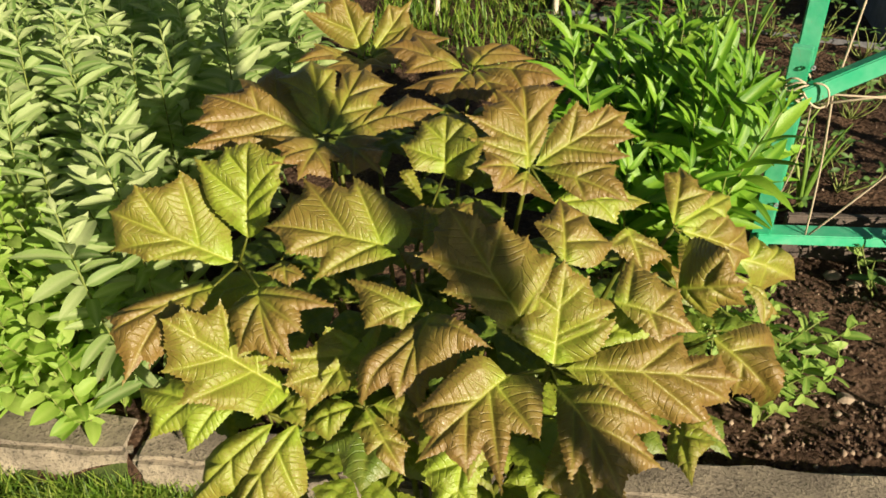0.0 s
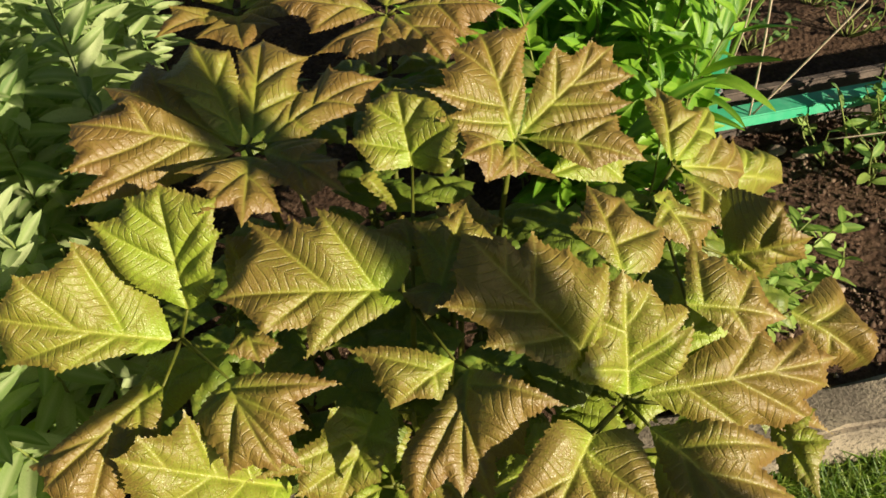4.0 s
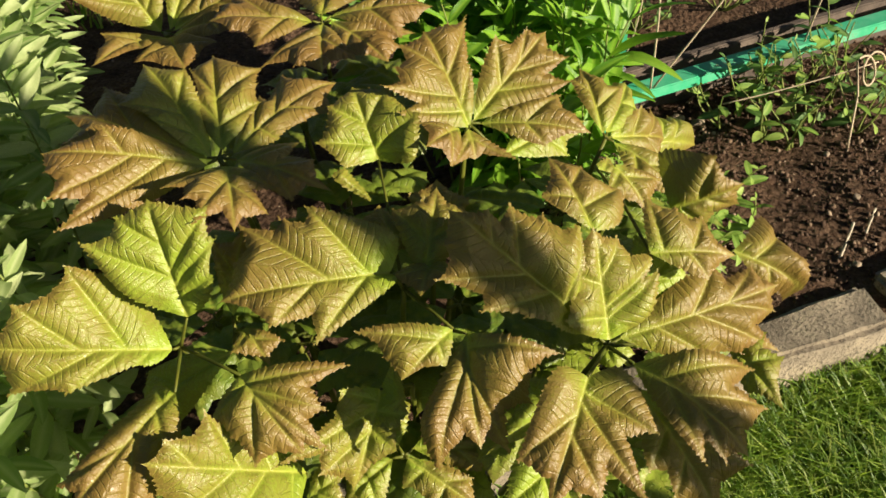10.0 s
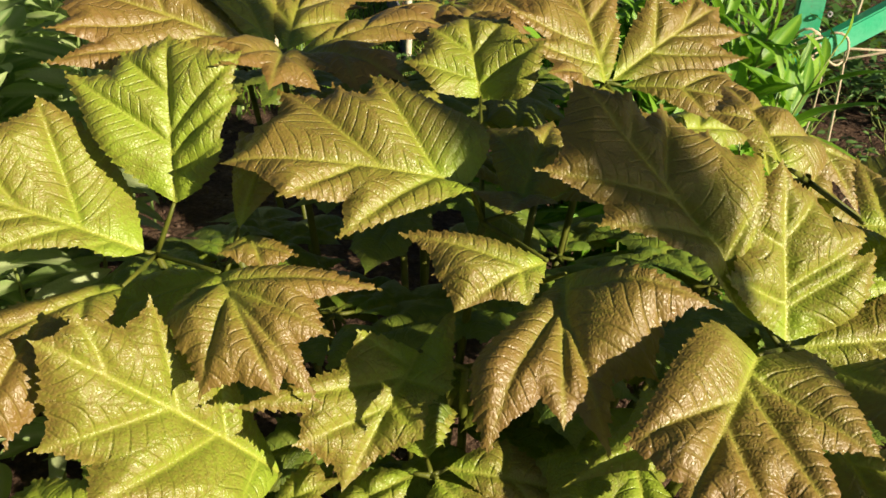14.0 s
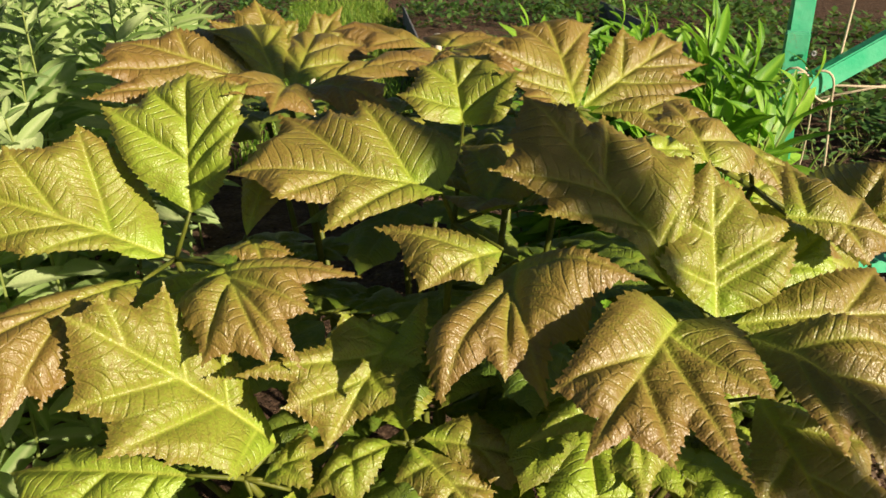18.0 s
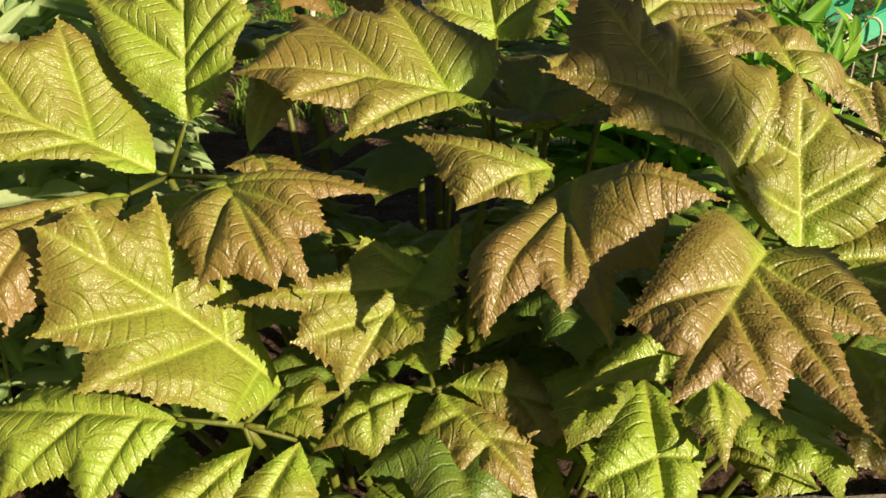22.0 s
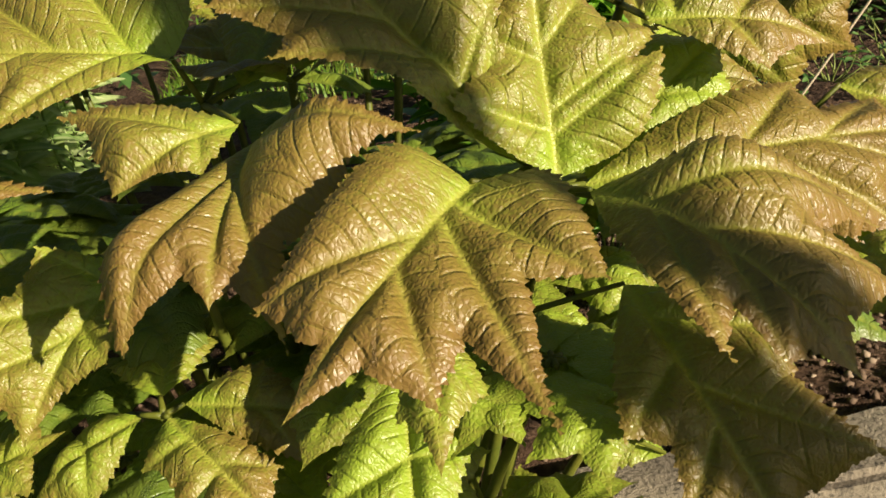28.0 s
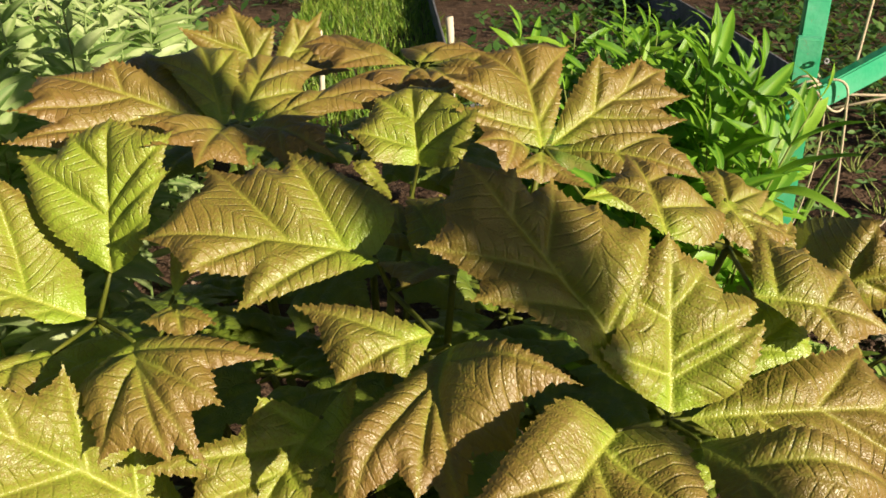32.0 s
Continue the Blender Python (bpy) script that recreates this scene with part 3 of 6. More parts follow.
leaf(
    (-0.294, 1.086, 0.336),
    ((-0.258, 1.112, 0.356), (-0.446, 1.098, 0.530), [(-0.412, 1.111, 0.543, 0.74), (-0.355, 1.134, 0.544, 0.48), (-0.305, 1.128, 0.470, 0.28), (-0.451, 1.059, 0.450, 0.52), (-0.417, 1.008, 0.425, 0.32), (-0.305, 1.030, 0.375, 0.12)], dict(tone=0.4, arch=0.06, notch=0.26)),
    ((-0.349, 1.083, 0.350), (-0.539, 1.158, 0.331), [(-0.508, 1.076, 0.284), (-0.480, 1.164, 0.348), (-0.432, 1.044, 0.288)], dict(tone=0.15, arch=0.04)),
    ((-0.276, 1.080, 0.336), (-0.204, 1.080, 0.372), [(-0.228, 1.116, 0.372), (-0.228, 1.044, 0.348)], dict(tone=0.3)),
    ((-0.288, 1.080, 0.318), (-0.444, 1.014, 0.186), [(-0.420, 1.080, 0.228), (-0.348, 1.008, 0.204)], dict(tone=0.35, arch=0.06)),
    ((-0.246, 1.080, 0.318), (-0.360, 0.960, 0.192), [(-0.348, 1.032, 0.240), (-0.228, 0.984, 0.204), (-0.282, 0.948, 0.192)], dict(tone=0.45, arch=0.07)),
)
leaf(
    (-0.282, 1.272, 0.516),
    ((-0.278, 1.290, 0.528), (-0.222, 1.350, 0.630), [(-0.270, 1.362, 0.612), (-0.216, 1.308, 0.600)], dict(tone=0.7)),
    ((-0.270, 1.248, 0.540), (-0.258, 1.182, 0.522), [(-0.300, 1.212, 0.540), (-0.228, 1.200, 0.540)], dict(tone=0.7, arch=0.08)),
    ((-0.294, 1.260, 0.492), (-0.480, 1.272, 0.420), [(-0.420, 1.320, 0.456), (-0.420, 1.224, 0.420)], dict(tone=0.2)),
)
leaf(
    (-0.084, 1.116, 0.444),
    ((-0.133, 1.103, 0.478), (-0.216, 1.024, 0.399), [(-0.189, 1.107, 0.505, 0.12), (-0.307, 1.060, 0.468, 0.20), (-0.255, 1.036, 0.443, 0.42), (-0.147, 1.020, 0.445, 0.40), (-0.117, 1.050, 0.468, 0.22), (-0.097, 1.120, 0.505, 0.06)], dict(tone=0.42, arch=0.06, notch=0.26)),
)
leaf(
    (-0.129, 1.060, 0.372),
    ((-0.125, 1.052, 0.375), (-0.060, 0.955, 0.325), [(-0.053, 0.992, 0.352, 0.45), (-0.130, 0.972, 0.330, 0.50), (-0.149, 1.024, 0.353, 0.22)], dict(tone=0.6, arch=0.06, notch=0.22)),
    ((-0.113, 1.063, 0.376), (0.020, 1.005, 0.360), [(-0.050, 1.075, 0.390, 0.35), (-0.035, 1.000, 0.345, 0.40)], dict(tone=0.65, arch=0.05, notch=0.25)),
    ((-0.145, 1.063, 0.375), (-0.240, 1.050, 0.330), [(-0.200, 1.100, 0.355, 0.40), (-0.190, 1.020, 0.335, 0.40)], dict(tone=0.3, arch=0.05, notch=0.25)),
    ((-0.130, 1.075, 0.380), (-0.120, 1.180, 0.390), [(-0.170, 1.130, 0.390, 0.40), (-0.080, 1.140, 0.390, 0.40)], dict(tone=0.3, arch=0.05, notch=0.25)),
)
leaf(
    (0.060, 1.032, 0.396),
    ((0.062, 0.955, 0.452), (0.033, 0.854, 0.421), [(0.075, 0.895, 0.435, 0.30), (0.018, 0.895, 0.432, 0.30)], dict(tone=0.3, arch=0.08, notch=0.25)),
    ((0.045, 1.010, 0.400), (0.010, 0.850, 0.300), [(0.070, 0.930, 0.370, 0.40), (-0.035, 0.930, 0.355, 0.40), (-0.030, 0.880, 0.320, 0.62), (0.050, 0.870, 0.330, 0.62)], dict(tone=0.08, arch=0.06, notch=0.2)),
    ((0.185, 0.945, 0.455), (0.215, 0.790, 0.335), [(0.140, 0.855, 0.406, 0.30), (0.160, 0.820, 0.370, 0.52), (0.275, 0.800, 0.395, 0.40), (0.265, 0.870, 0.440, 0.15)], dict(tone=0.7, arch=0.08, notch=0.26)),
    ((0.115, 0.985, 0.460), (-0.038, 0.985, 0.407), [(0.057, 1.042, 0.453, 0.35), (-0.002, 1.000, 0.430, 0.60), (0.040, 0.970, 0.420, 0.45)], dict(tone=0.2, arch=0.04, notch=0.25)),
    ((0.238, 0.995, 0.268), (0.167, 1.066, 0.275), [(0.226, 1.063, 0.292, 0.40), (0.180, 1.005, 0.262, 0.40)], dict(tone=0.3, arch=0.04, notch=0.12)),
    ((0.100, 1.030, 0.210), (0.166, 1.050, 0.222), [(0.142, 1.077, 0.232, 0.45), (0.150, 1.020, 0.212, 0.45)], dict(tone=0.1, arch=0.06, notch=0.15)),
)
leaf(
    (0.020, 1.235, 0.560),
    ((0.014, 1.222, 0.566), (-0.050, 1.130, 0.600), [(-0.070, 1.180, 0.605, 0.45), (0.005, 1.145, 0.600, 0.45)], dict(tone=0.55, arch=0.04, notch=0.25)),
    ((0.028, 1.246, 0.566), (0.070, 1.320, 0.620), [(0.015, 1.305, 0.625, 0.45), (0.100, 1.265, 0.610, 0.45)], dict(tone=0.55, arch=0.04, notch=0.25)),
    ((0.010, 1.245, 0.566), (-0.085, 1.300, 0.615), [(-0.075, 1.240, 0.610, 0.45), (-0.030, 1.310, 0.620, 0.45)], dict(tone=0.55, arch=0.04, notch=0.25)),
    ((0.032, 1.230, 0.566), (0.095, 1.180, 0.600), [(0.100, 1.235, 0.600, 0.4), (0.050, 1.165, 0.590, 0.4)], dict(tone=0.55, arch=0.04, notch=0.25)),
)
leaf(
    (0.190, 1.090, 0.388),
    ((0.187, 1.078, 0.390), (0.160, 1.020, 0.358), [(0.143, 1.055, 0.373, 0.40), (0.197, 1.030, 0.373, 0.40)], dict(tone=0.02, arch=0.06, notch=0.2)),
    ((0.199, 1.084, 0.392), (0.250, 1.040, 0.400), [(0.210, 1.030, 0.388, 0.40), (0.260, 1.085, 0.413, 0.40)], dict(tone=0.02, arch=0.06, notch=0.2)),
    ((0.195, 1.102, 0.394), (0.230, 1.210, 0.428), [(0.180, 1.170, 0.423, 0.45), (0.265, 1.150, 0.428, 0.45)], dict(tone=0.02, arch=0.04, notch=0.2)),
    ((0.179, 1.092, 0.392), (0.105, 1.110, 0.388), [(0.135, 1.140, 0.398, 0.45), (0.135, 1.070, 0.383, 0.45)], dict(tone=0.05, arch=0.05, notch=0.2)),
)
leaf(
    (-0.213, 1.480, 0.663),
    ((-0.232, 1.475, 0.662), (-0.445, 1.538, 0.727), [(-0.353, 1.531, 0.745, 0.50), (-0.460, 1.453, 0.704, 0.45), (-0.459, 1.417, 0.675, 0.25)], dict(tone=0.9, arch=0.05, notch=0.25)),
    ((-0.222, 1.490, 0.660), (-0.260, 1.704, 0.734), [(-0.325, 1.600, 0.735, 0.40), (-0.285, 1.560, 0.720, 0.20), (-0.205, 1.650, 0.735, 0.50)], dict(tone=0.4, arch=0.03, notch=0.15)),
    ((-0.228, 1.494, 0.660), (-0.400, 1.640, 0.720), [(-0.420, 1.570, 0.715, 0.40), (-0.330, 1.668, 0.732, 0.50)], dict(tone=0.8, arch=0.05)),
    ((-0.204, 1.498, 0.664), (-0.150, 1.705, 0.715), [(-0.196, 1.680, 0.716, 0.50), (-0.212, 1.620, 0.704, 0.25), (-0.082, 1.640, 0.706, 0.45), (-0.115, 1.560, 0.690, 0.20)], dict(tone=0.65, arch=0.03, notch=0.2)),
    ((-0.190, 1.488, 0.660), (0.014, 1.566, 0.683), [(-0.060, 1.624, 0.694, 0.40), (-0.110, 1.590, 0.684, 0.20), (-0.018, 1.490, 0.676, 0.50), (-0.120, 1.474, 0.668, 0.25)], dict(tone=0.85, arch=0.06, notch=0.25)),
    ((-0.210, 1.450, 0.668), (-0.240, 1.292, 0.675), [(-0.289, 1.310, 0.695, 0.35), (-0.309, 1.393, 0.708, 0.12), (-0.185, 1.315, 0.665, 0.45), (-0.150, 1.350, 0.670, 0.25)], dict(tone=0.8, arch=0.08)),
    ((-0.192, 1.455, 0.668), (-0.095, 1.310, 0.670), [(-0.150, 1.330, 0.660, 0.45), (-0.096, 1.366, 0.692, 0.40), (-0.100, 1.420, 0.690, 0.15)], dict(tone=0.85, arch=0.08)),
)
leaf(
    (0.161, 1.393, 0.643),
    ((0.158, 1.378, 0.645), (0.156, 1.521, 0.750), [(0.039, 1.433, 0.735, 0.30), (0.050, 1.400, 0.700, 0.15), (0.106, 1.515, 0.745, 0.55), (0.244, 1.542, 0.745, 0.50), (0.200, 1.450, 0.710, 0.20)], dict(tone=0.75, arch=0.02, notch=0.28)),
    ((0.172, 1.392, 0.645), (0.344, 1.455, 0.725), [(0.250, 1.455, 0.745, 0.35), (0.309, 1.458, 0.740, 0.60), (0.356, 1.400, 0.700, 0.50), (0.336, 1.364, 0.680, 0.30)], dict(tone=0.75, arch=0.04, notch=0.28)),
    ((0.144, 1.386, 0.645), (0.066, 1.332, 0.675), [(0.080, 1.390, 0.680, 0.40), (0.094, 1.310, 0.640, 0.35)], dict(tone=0.85, arch=0.05, notch=0.3)),
    ((0.156, 1.380, 0.642), (0.144, 1.333, 0.620), [(0.094, 1.310, 0.640, 0.30), (0.200, 1.300, 0.620, 0.35)], dict(tone=0.7, arch=0.06)),
    ((0.180, 1.386, 0.640), (0.326, 1.288, 0.630), [(0.318, 1.369, 0.660, 0.40), (0.250, 1.300, 0.625, 0.40)], dict(tone=0.75, arch=0.06, notch=0.3)),
    ((0.204, 1.356, 0.588), (0.396, 1.404, 0.564), [(0.324, 1.440, 0.588), (0.324, 1.344, 0.552)], dict(tone=0.25)),
)
leaf(
    (-0.180, 2.088, 0.588),
    ((-0.186, 2.082, 0.594), (-0.240, 2.172, 0.732), [(-0.336, 2.136, 0.696), (-0.156, 2.124, 0.696)], dict(tone=0.6, arch=-0.02)),
    ((-0.168, 2.082, 0.594), (-0.060, 2.160, 0.720), [(-0.120, 2.148, 0.708), (-0.060, 2.100, 0.660)], dict(tone=0.55, arch=-0.02)),
    ((-0.162, 2.076, 0.594), (0.036, 2.040, 0.660), [(-0.060, 2.112, 0.672), (-0.024, 1.992, 0.648)], dict(tone=0.9)),
    ((-0.168, 2.058, 0.594), (-0.024, 1.920, 0.648), [(-0.036, 1.992, 0.660), (-0.096, 1.932, 0.636)], dict(tone=0.95)),
    ((-0.176, 2.052, 0.594), (-0.185, 1.862, 0.622), [(-0.108, 1.905, 0.636, 0.45), (-0.262, 1.925, 0.630, 0.45)], dict(tone=0.8, arch=0.05, notch=0.25)),
    ((-0.180, 2.052, 0.594), (-0.336, 1.944, 0.636), [(-0.300, 2.040, 0.648), (-0.240, 1.956, 0.636)], dict(tone=0.8)),
)
leaf(
    (0.072, 1.800, 0.660),
    ((0.054, 1.800, 0.672), (-0.120, 1.860, 0.702), [(-0.060, 1.944, 0.708), (-0.072, 1.752, 0.684)], dict(tone=1.0, arch=0.03)),
    ((0.090, 1.800, 0.672), (0.263, 1.717, 0.684), [(0.228, 1.800, 0.684), (0.180, 1.680, 0.660)], dict(tone=1.0, arch=0.03)),
    ((0.076, 1.816, 0.672), (0.170, 1.950, 0.676), [(0.060, 1.930, 0.680), (0.225, 1.860, 0.676)], dict(tone=1.0, arch=0.05)),
    ((0.066, 1.782, 0.672), (0.012, 1.644, 0.660), [(-0.075, 1.715, 0.664), (0.082, 1.660, 0.656)], dict(tone=1.0, arch=0.03)),
    ((0.084, 1.782, 0.672), (0.132, 1.632, 0.648), [(0.064, 1.672, 0.660), (0.212, 1.690, 0.656)], dict(tone=1.0, arch=0.03)),
)
leaf(
    (0.452, 1.423, 0.490),
    ((0.454, 1.434, 0.494), (0.496, 1.581, 0.549), [(0.456, 1.548, 0.552), (0.552, 1.512, 0.528)], dict(tone=0.6)),
    ((0.462, 1.434, 0.492), (0.624, 1.596, 0.468), [(0.540, 1.572, 0.504), (0.600, 1.512, 0.444)], dict(tone=0.3)),
    ((0.474, 1.434, 0.478), (0.648, 1.482, 0.384), [(0.584, 1.488, 0.482), (0.642, 1.530, 0.432), (0.600, 1.428, 0.378), (0.528, 1.500, 0.498)], dict(tone=0.75, notch=0.3, arch=0.05)),
    ((0.462, 1.410, 0.486), (0.528, 1.284, 0.420), [(0.444, 1.308, 0.456), (0.576, 1.332, 0.420)], dict(tone=0.6)),
)
leaf(
    (0.300, 1.176, 0.588),
    ((0.183, 1.072, 0.648), (0.188, 1.195, 0.696), [(0.142, 1.140, 0.682, 0.40), (0.236, 1.182, 0.670, 0.55), (0.267, 1.131, 0.650, 0.28), (0.232, 1.080, 0.640, 0.08)], dict(tone=0.75, arch=0.03, notch=0.25)),
    ((0.300, 1.194, 0.636), (0.324, 1.116, 0.576), [(0.264, 1.152, 0.624), (0.372, 1.164, 0.600)], dict(tone=0.7, arch=0.03)),
    ((0.390, 1.162, 0.534), (0.482, 1.110, 0.580), [(0.420, 1.236, 0.584), (0.454, 1.150, 0.618), (0.494, 1.122, 0.526), (0.446, 1.134, 0.492)], dict(tone=0.65, arch=0.04, notch=0.3)),
    ((0.255, 1.042, 0.600), (0.377, 1.001, 0.574), [(0.296, 1.112, 0.641, 0.15), (0.360, 1.062, 0.612, 0.45), (0.318, 0.985, 0.568, 0.40)], dict(tone=0.72, arch=0.06, notch=0.25)),
    ((0.348, 1.308, 0.540), (0.449, 1.272, 0.432), [(0.406, 1.236, 0.534), (0.462, 1.326, 0.456), (0.396, 1.332, 0.528)], dict(tone=0.75, arch=0.05)),
)
leaf(
    (0.384, 1.080, 0.468),
    ((0.420, 1.049, 0.523), (0.509, 0.978, 0.458), [(0.514, 1.094, 0.516), (0.535, 1.074, 0.486), (0.499, 1.002, 0.418), (0.450, 0.996, 0.450)], dict(tone=0.85, arch=0.08, notch=0.3)),
)
leaf(
    (0.564, 1.464, 0.348),
    ((0.618, 1.500, 0.370), (0.778, 1.531, 0.293), [(0.690, 1.584, 0.372), (0.749, 1.602, 0.341), (0.746, 1.555, 0.242), (0.684, 1.512, 0.264)], dict(tone=0.45, arch=0.05, notch=0.3)),
    ((0.600, 1.464, 0.354), (0.720, 1.440, 0.264), [(0.672, 1.500, 0.300), (0.672, 1.404, 0.264)], dict(tone=0.5, arch=0.05)),
)
leaf(
    (-0.180, 1.284, 0.420),
    ((-0.159, 1.288, 0.420), (0.045, 1.325, 0.384), [(-0.034, 1.391, 0.398), (-0.005, 1.237, 0.398), (-0.095, 1.366, 0.420), (-0.072, 1.238, 0.420)], dict(tone=0.4, arch=0.05, under=True)),
    ((-0.172, 1.299, 0.420), (-0.097, 1.440, 0.384), [(-0.174, 1.424, 0.398), (-0.067, 1.367, 0.398), (-0.189, 1.374, 0.420), (-0.100, 1.327, 0.420)], dict(tone=0.4, arch=0.05, under=True)),
    ((-0.198, 1.294, 0.420), (-0.370, 1.386, 0.384), [(-0.351, 1.292, 0.398), (-0.281, 1.422, 0.398), (-0.291, 1.274, 0.420), (-0.232, 1.382, 0.420)], dict(tone=0.4, arch=0.05, under=True)),
    ((-0.194, 1.272, 0.420), (-0.326, 1.162, 0.384), [(-0.242, 1.147, 0.398), (-0.326, 1.247, 0.398), (-0.208, 1.190, 0.420), (-0.277, 1.273, 0.420)], dict(tone=0.4, arch=0.05, under=True)),
    ((-0.173, 1.265, 0.420), (-0.107, 1.089, 0.384), [(-0.061, 1.170, 0.398), (-0.195, 1.120, 0.398), (-0.093, 1.221, 0.420), (-0.205, 1.180, 0.420)], dict(tone=0.4, arch=0.05, under=True)),
)
leaf(
    (0.048, 1.224, 0.444),
    ((0.063, 1.233, 0.444), (0.204, 1.316, 0.408), [(0.128, 1.343, 0.422), (0.191, 1.236, 0.422), (0.089, 1.308, 0.444), (0.141, 1.219, 0.444)], dict(tone=0.4, arch=0.05, under=True)),
    ((0.045, 1.242, 0.444), (0.017, 1.417, 0.408), [(-0.040, 1.351, 0.422), (0.092, 1.372, 0.422), (-0.020, 1.298, 0.444), (0.090, 1.315, 0.444)], dict(tone=0.4, arch=0.05, under=True)),
    ((0.026, 1.225, 0.444), (-0.183, 1.233, 0.408), [(-0.120, 1.151, 0.422), (-0.114, 1.310, 0.422), (-0.054, 1.162, 0.444), (-0.049, 1.294, 0.444)], dict(tone=0.4, arch=0.05, under=True)),
    ((0.043, 1.205, 0.444), (-0.005, 1.027, 0.408), [(0.078, 1.065, 0.422), (-0.058, 1.101, 0.422), (0.082, 1.124, 0.444), (-0.031, 1.155, 0.444)], dict(tone=0.4, arch=0.05, under=True)),
    ((0.061, 1.211, 0.444), (0.182, 1.092, 0.408), [(0.189, 1.176, 0.422), (0.098, 1.084, 0.422), (0.143, 1.206, 0.444), (0.068, 1.129, 0.444)], dict(tone=0.4, arch=0.05, under=True)),
)
leaf(
    (0.240, 1.224, 0.444),
    ((0.256, 1.224, 0.444), (0.413, 1.226, 0.408), [(0.363, 1.285, 0.422), (0.364, 1.166, 0.422), (0.313, 1.274, 0.444), (0.315, 1.176, 0.444)], dict(tone=0.4, arch=0.05, under=True)),
    ((0.242, 1.242, 0.444), (0.264, 1.413, 0.408), [(0.193, 1.367, 0.422), (0.322, 1.351, 0.422), (0.196, 1.312, 0.444), (0.304, 1.298, 0.444)], dict(tone=0.4, arch=0.05, under=True)),
    ((0.221, 1.234, 0.444), (0.040, 1.327, 0.408), [(0.062, 1.229, 0.422), (0.132, 1.366, 0.422), (0.125, 1.211, 0.444), (0.184, 1.325, 0.444)], dict(tone=0.4, arch=0.05, under=True)),
    ((0.227, 1.209, 0.444), (0.103, 1.071, 0.408), [(0.194, 1.068, 0.422), (0.090, 1.162, 0.422), (0.225, 1.119, 0.444), (0.138, 1.198, 0.444)], dict(tone=0.4, arch=0.05, under=True)),
    ((0.247, 1.209, 0.444), (0.309, 1.065, 0.408), [(0.343, 1.134, 0.422), (0.235, 1.087, 0.422), (0.315, 1.176, 0.444), (0.224, 1.136, 0.444)], dict(tone=0.4, arch=0.05, under=True)),
)
leaf(
    (-0.396, 1.284, 0.252),
    ((-0.387, 1.293, 0.252), (-0.305, 1.383, 0.216), [(-0.365, 1.386, 0.230), (-0.297, 1.324, 0.230), (-0.385, 1.353, 0.252), (-0.329, 1.301, 0.252)], dict(tone=0.4, arch=0.05, under=True)),
    ((-0.405, 1.298, 0.252), (-0.493, 1.428, 0.216), [(-0.515, 1.354, 0.230), (-0.416, 1.420, 0.230), (-0.479, 1.318, 0.252), (-0.396, 1.374, 0.252)], dict(tone=0.4, arch=0.05, under=True)),
    ((-0.408, 1.280, 0.252), (-0.525, 1.238, 0.216), [(-0.472, 1.207, 0.230), (-0.504, 1.295, 0.230), (-0.438, 1.228, 0.252), (-0.464, 1.301, 0.252)], dict(tone=0.4, arch=0.05, under=True)),
    ((-0.394, 1.268, 0.252), (-0.377, 1.120, 0.216), [(-0.326, 1.174, 0.230), (-0.439, 1.161, 0.230), (-0.341, 1.219, 0.252), (-0.435, 1.209, 0.252)], dict(tone=0.4, arch=0.05, under=True)),
    ((-0.380, 1.280, 0.252), (-0.232, 1.240, 0.216), [(-0.264, 1.309, 0.230), (-0.294, 1.196, 0.230), (-0.313, 1.312, 0.252), (-0.338, 1.218, 0.252)], dict(tone=0.4, arch=0.05, under=True)),
)
leaf(
    (-0.048, 1.440, 0.516),
    ((-0.030, 1.448, 0.516), (0.141, 1.521, 0.480), [(0.059, 1.563, 0.494), (0.115, 1.433, 0.494), (0.010, 1.529, 0.516), (0.056, 1.421, 0.516)], dict(tone=0.4, arch=0.05, under=True)),
    ((-0.047, 1.461, 0.516), (-0.032, 1.656, 0.480), [(-0.111, 1.599, 0.494), (0.037, 1.589, 0.494), (-0.103, 1.537, 0.516), (0.020, 1.528, 0.516)], dict(tone=0.4, arch=0.05, under=True)),
    ((-0.064, 1.442, 0.516), (-0.216, 1.464, 0.480), [(-0.176, 1.400, 0.494), (-0.160, 1.515, 0.494), (-0.127, 1.402, 0.516), (-0.113, 1.498, 0.516)], dict(tone=0.4, arch=0.05, under=True)),
    ((-0.058, 1.424, 0.516), (-0.152, 1.268, 0.480), [(-0.063, 1.281, 0.494), (-0.181, 1.352, 0.494), (-0.043, 1.336, 0.516), (-0.142, 1.396, 0.516)], dict(tone=0.4, arch=0.05, under=True)),
    ((-0.038, 1.425, 0.516), (0.059, 1.282, 0.480), [(0.083, 1.364, 0.494), (-0.025, 1.291, 0.494), (0.043, 1.403, 0.516), (-0.047, 1.342, 0.516)], dict(tone=0.4, arch=0.05, under=True)),
)
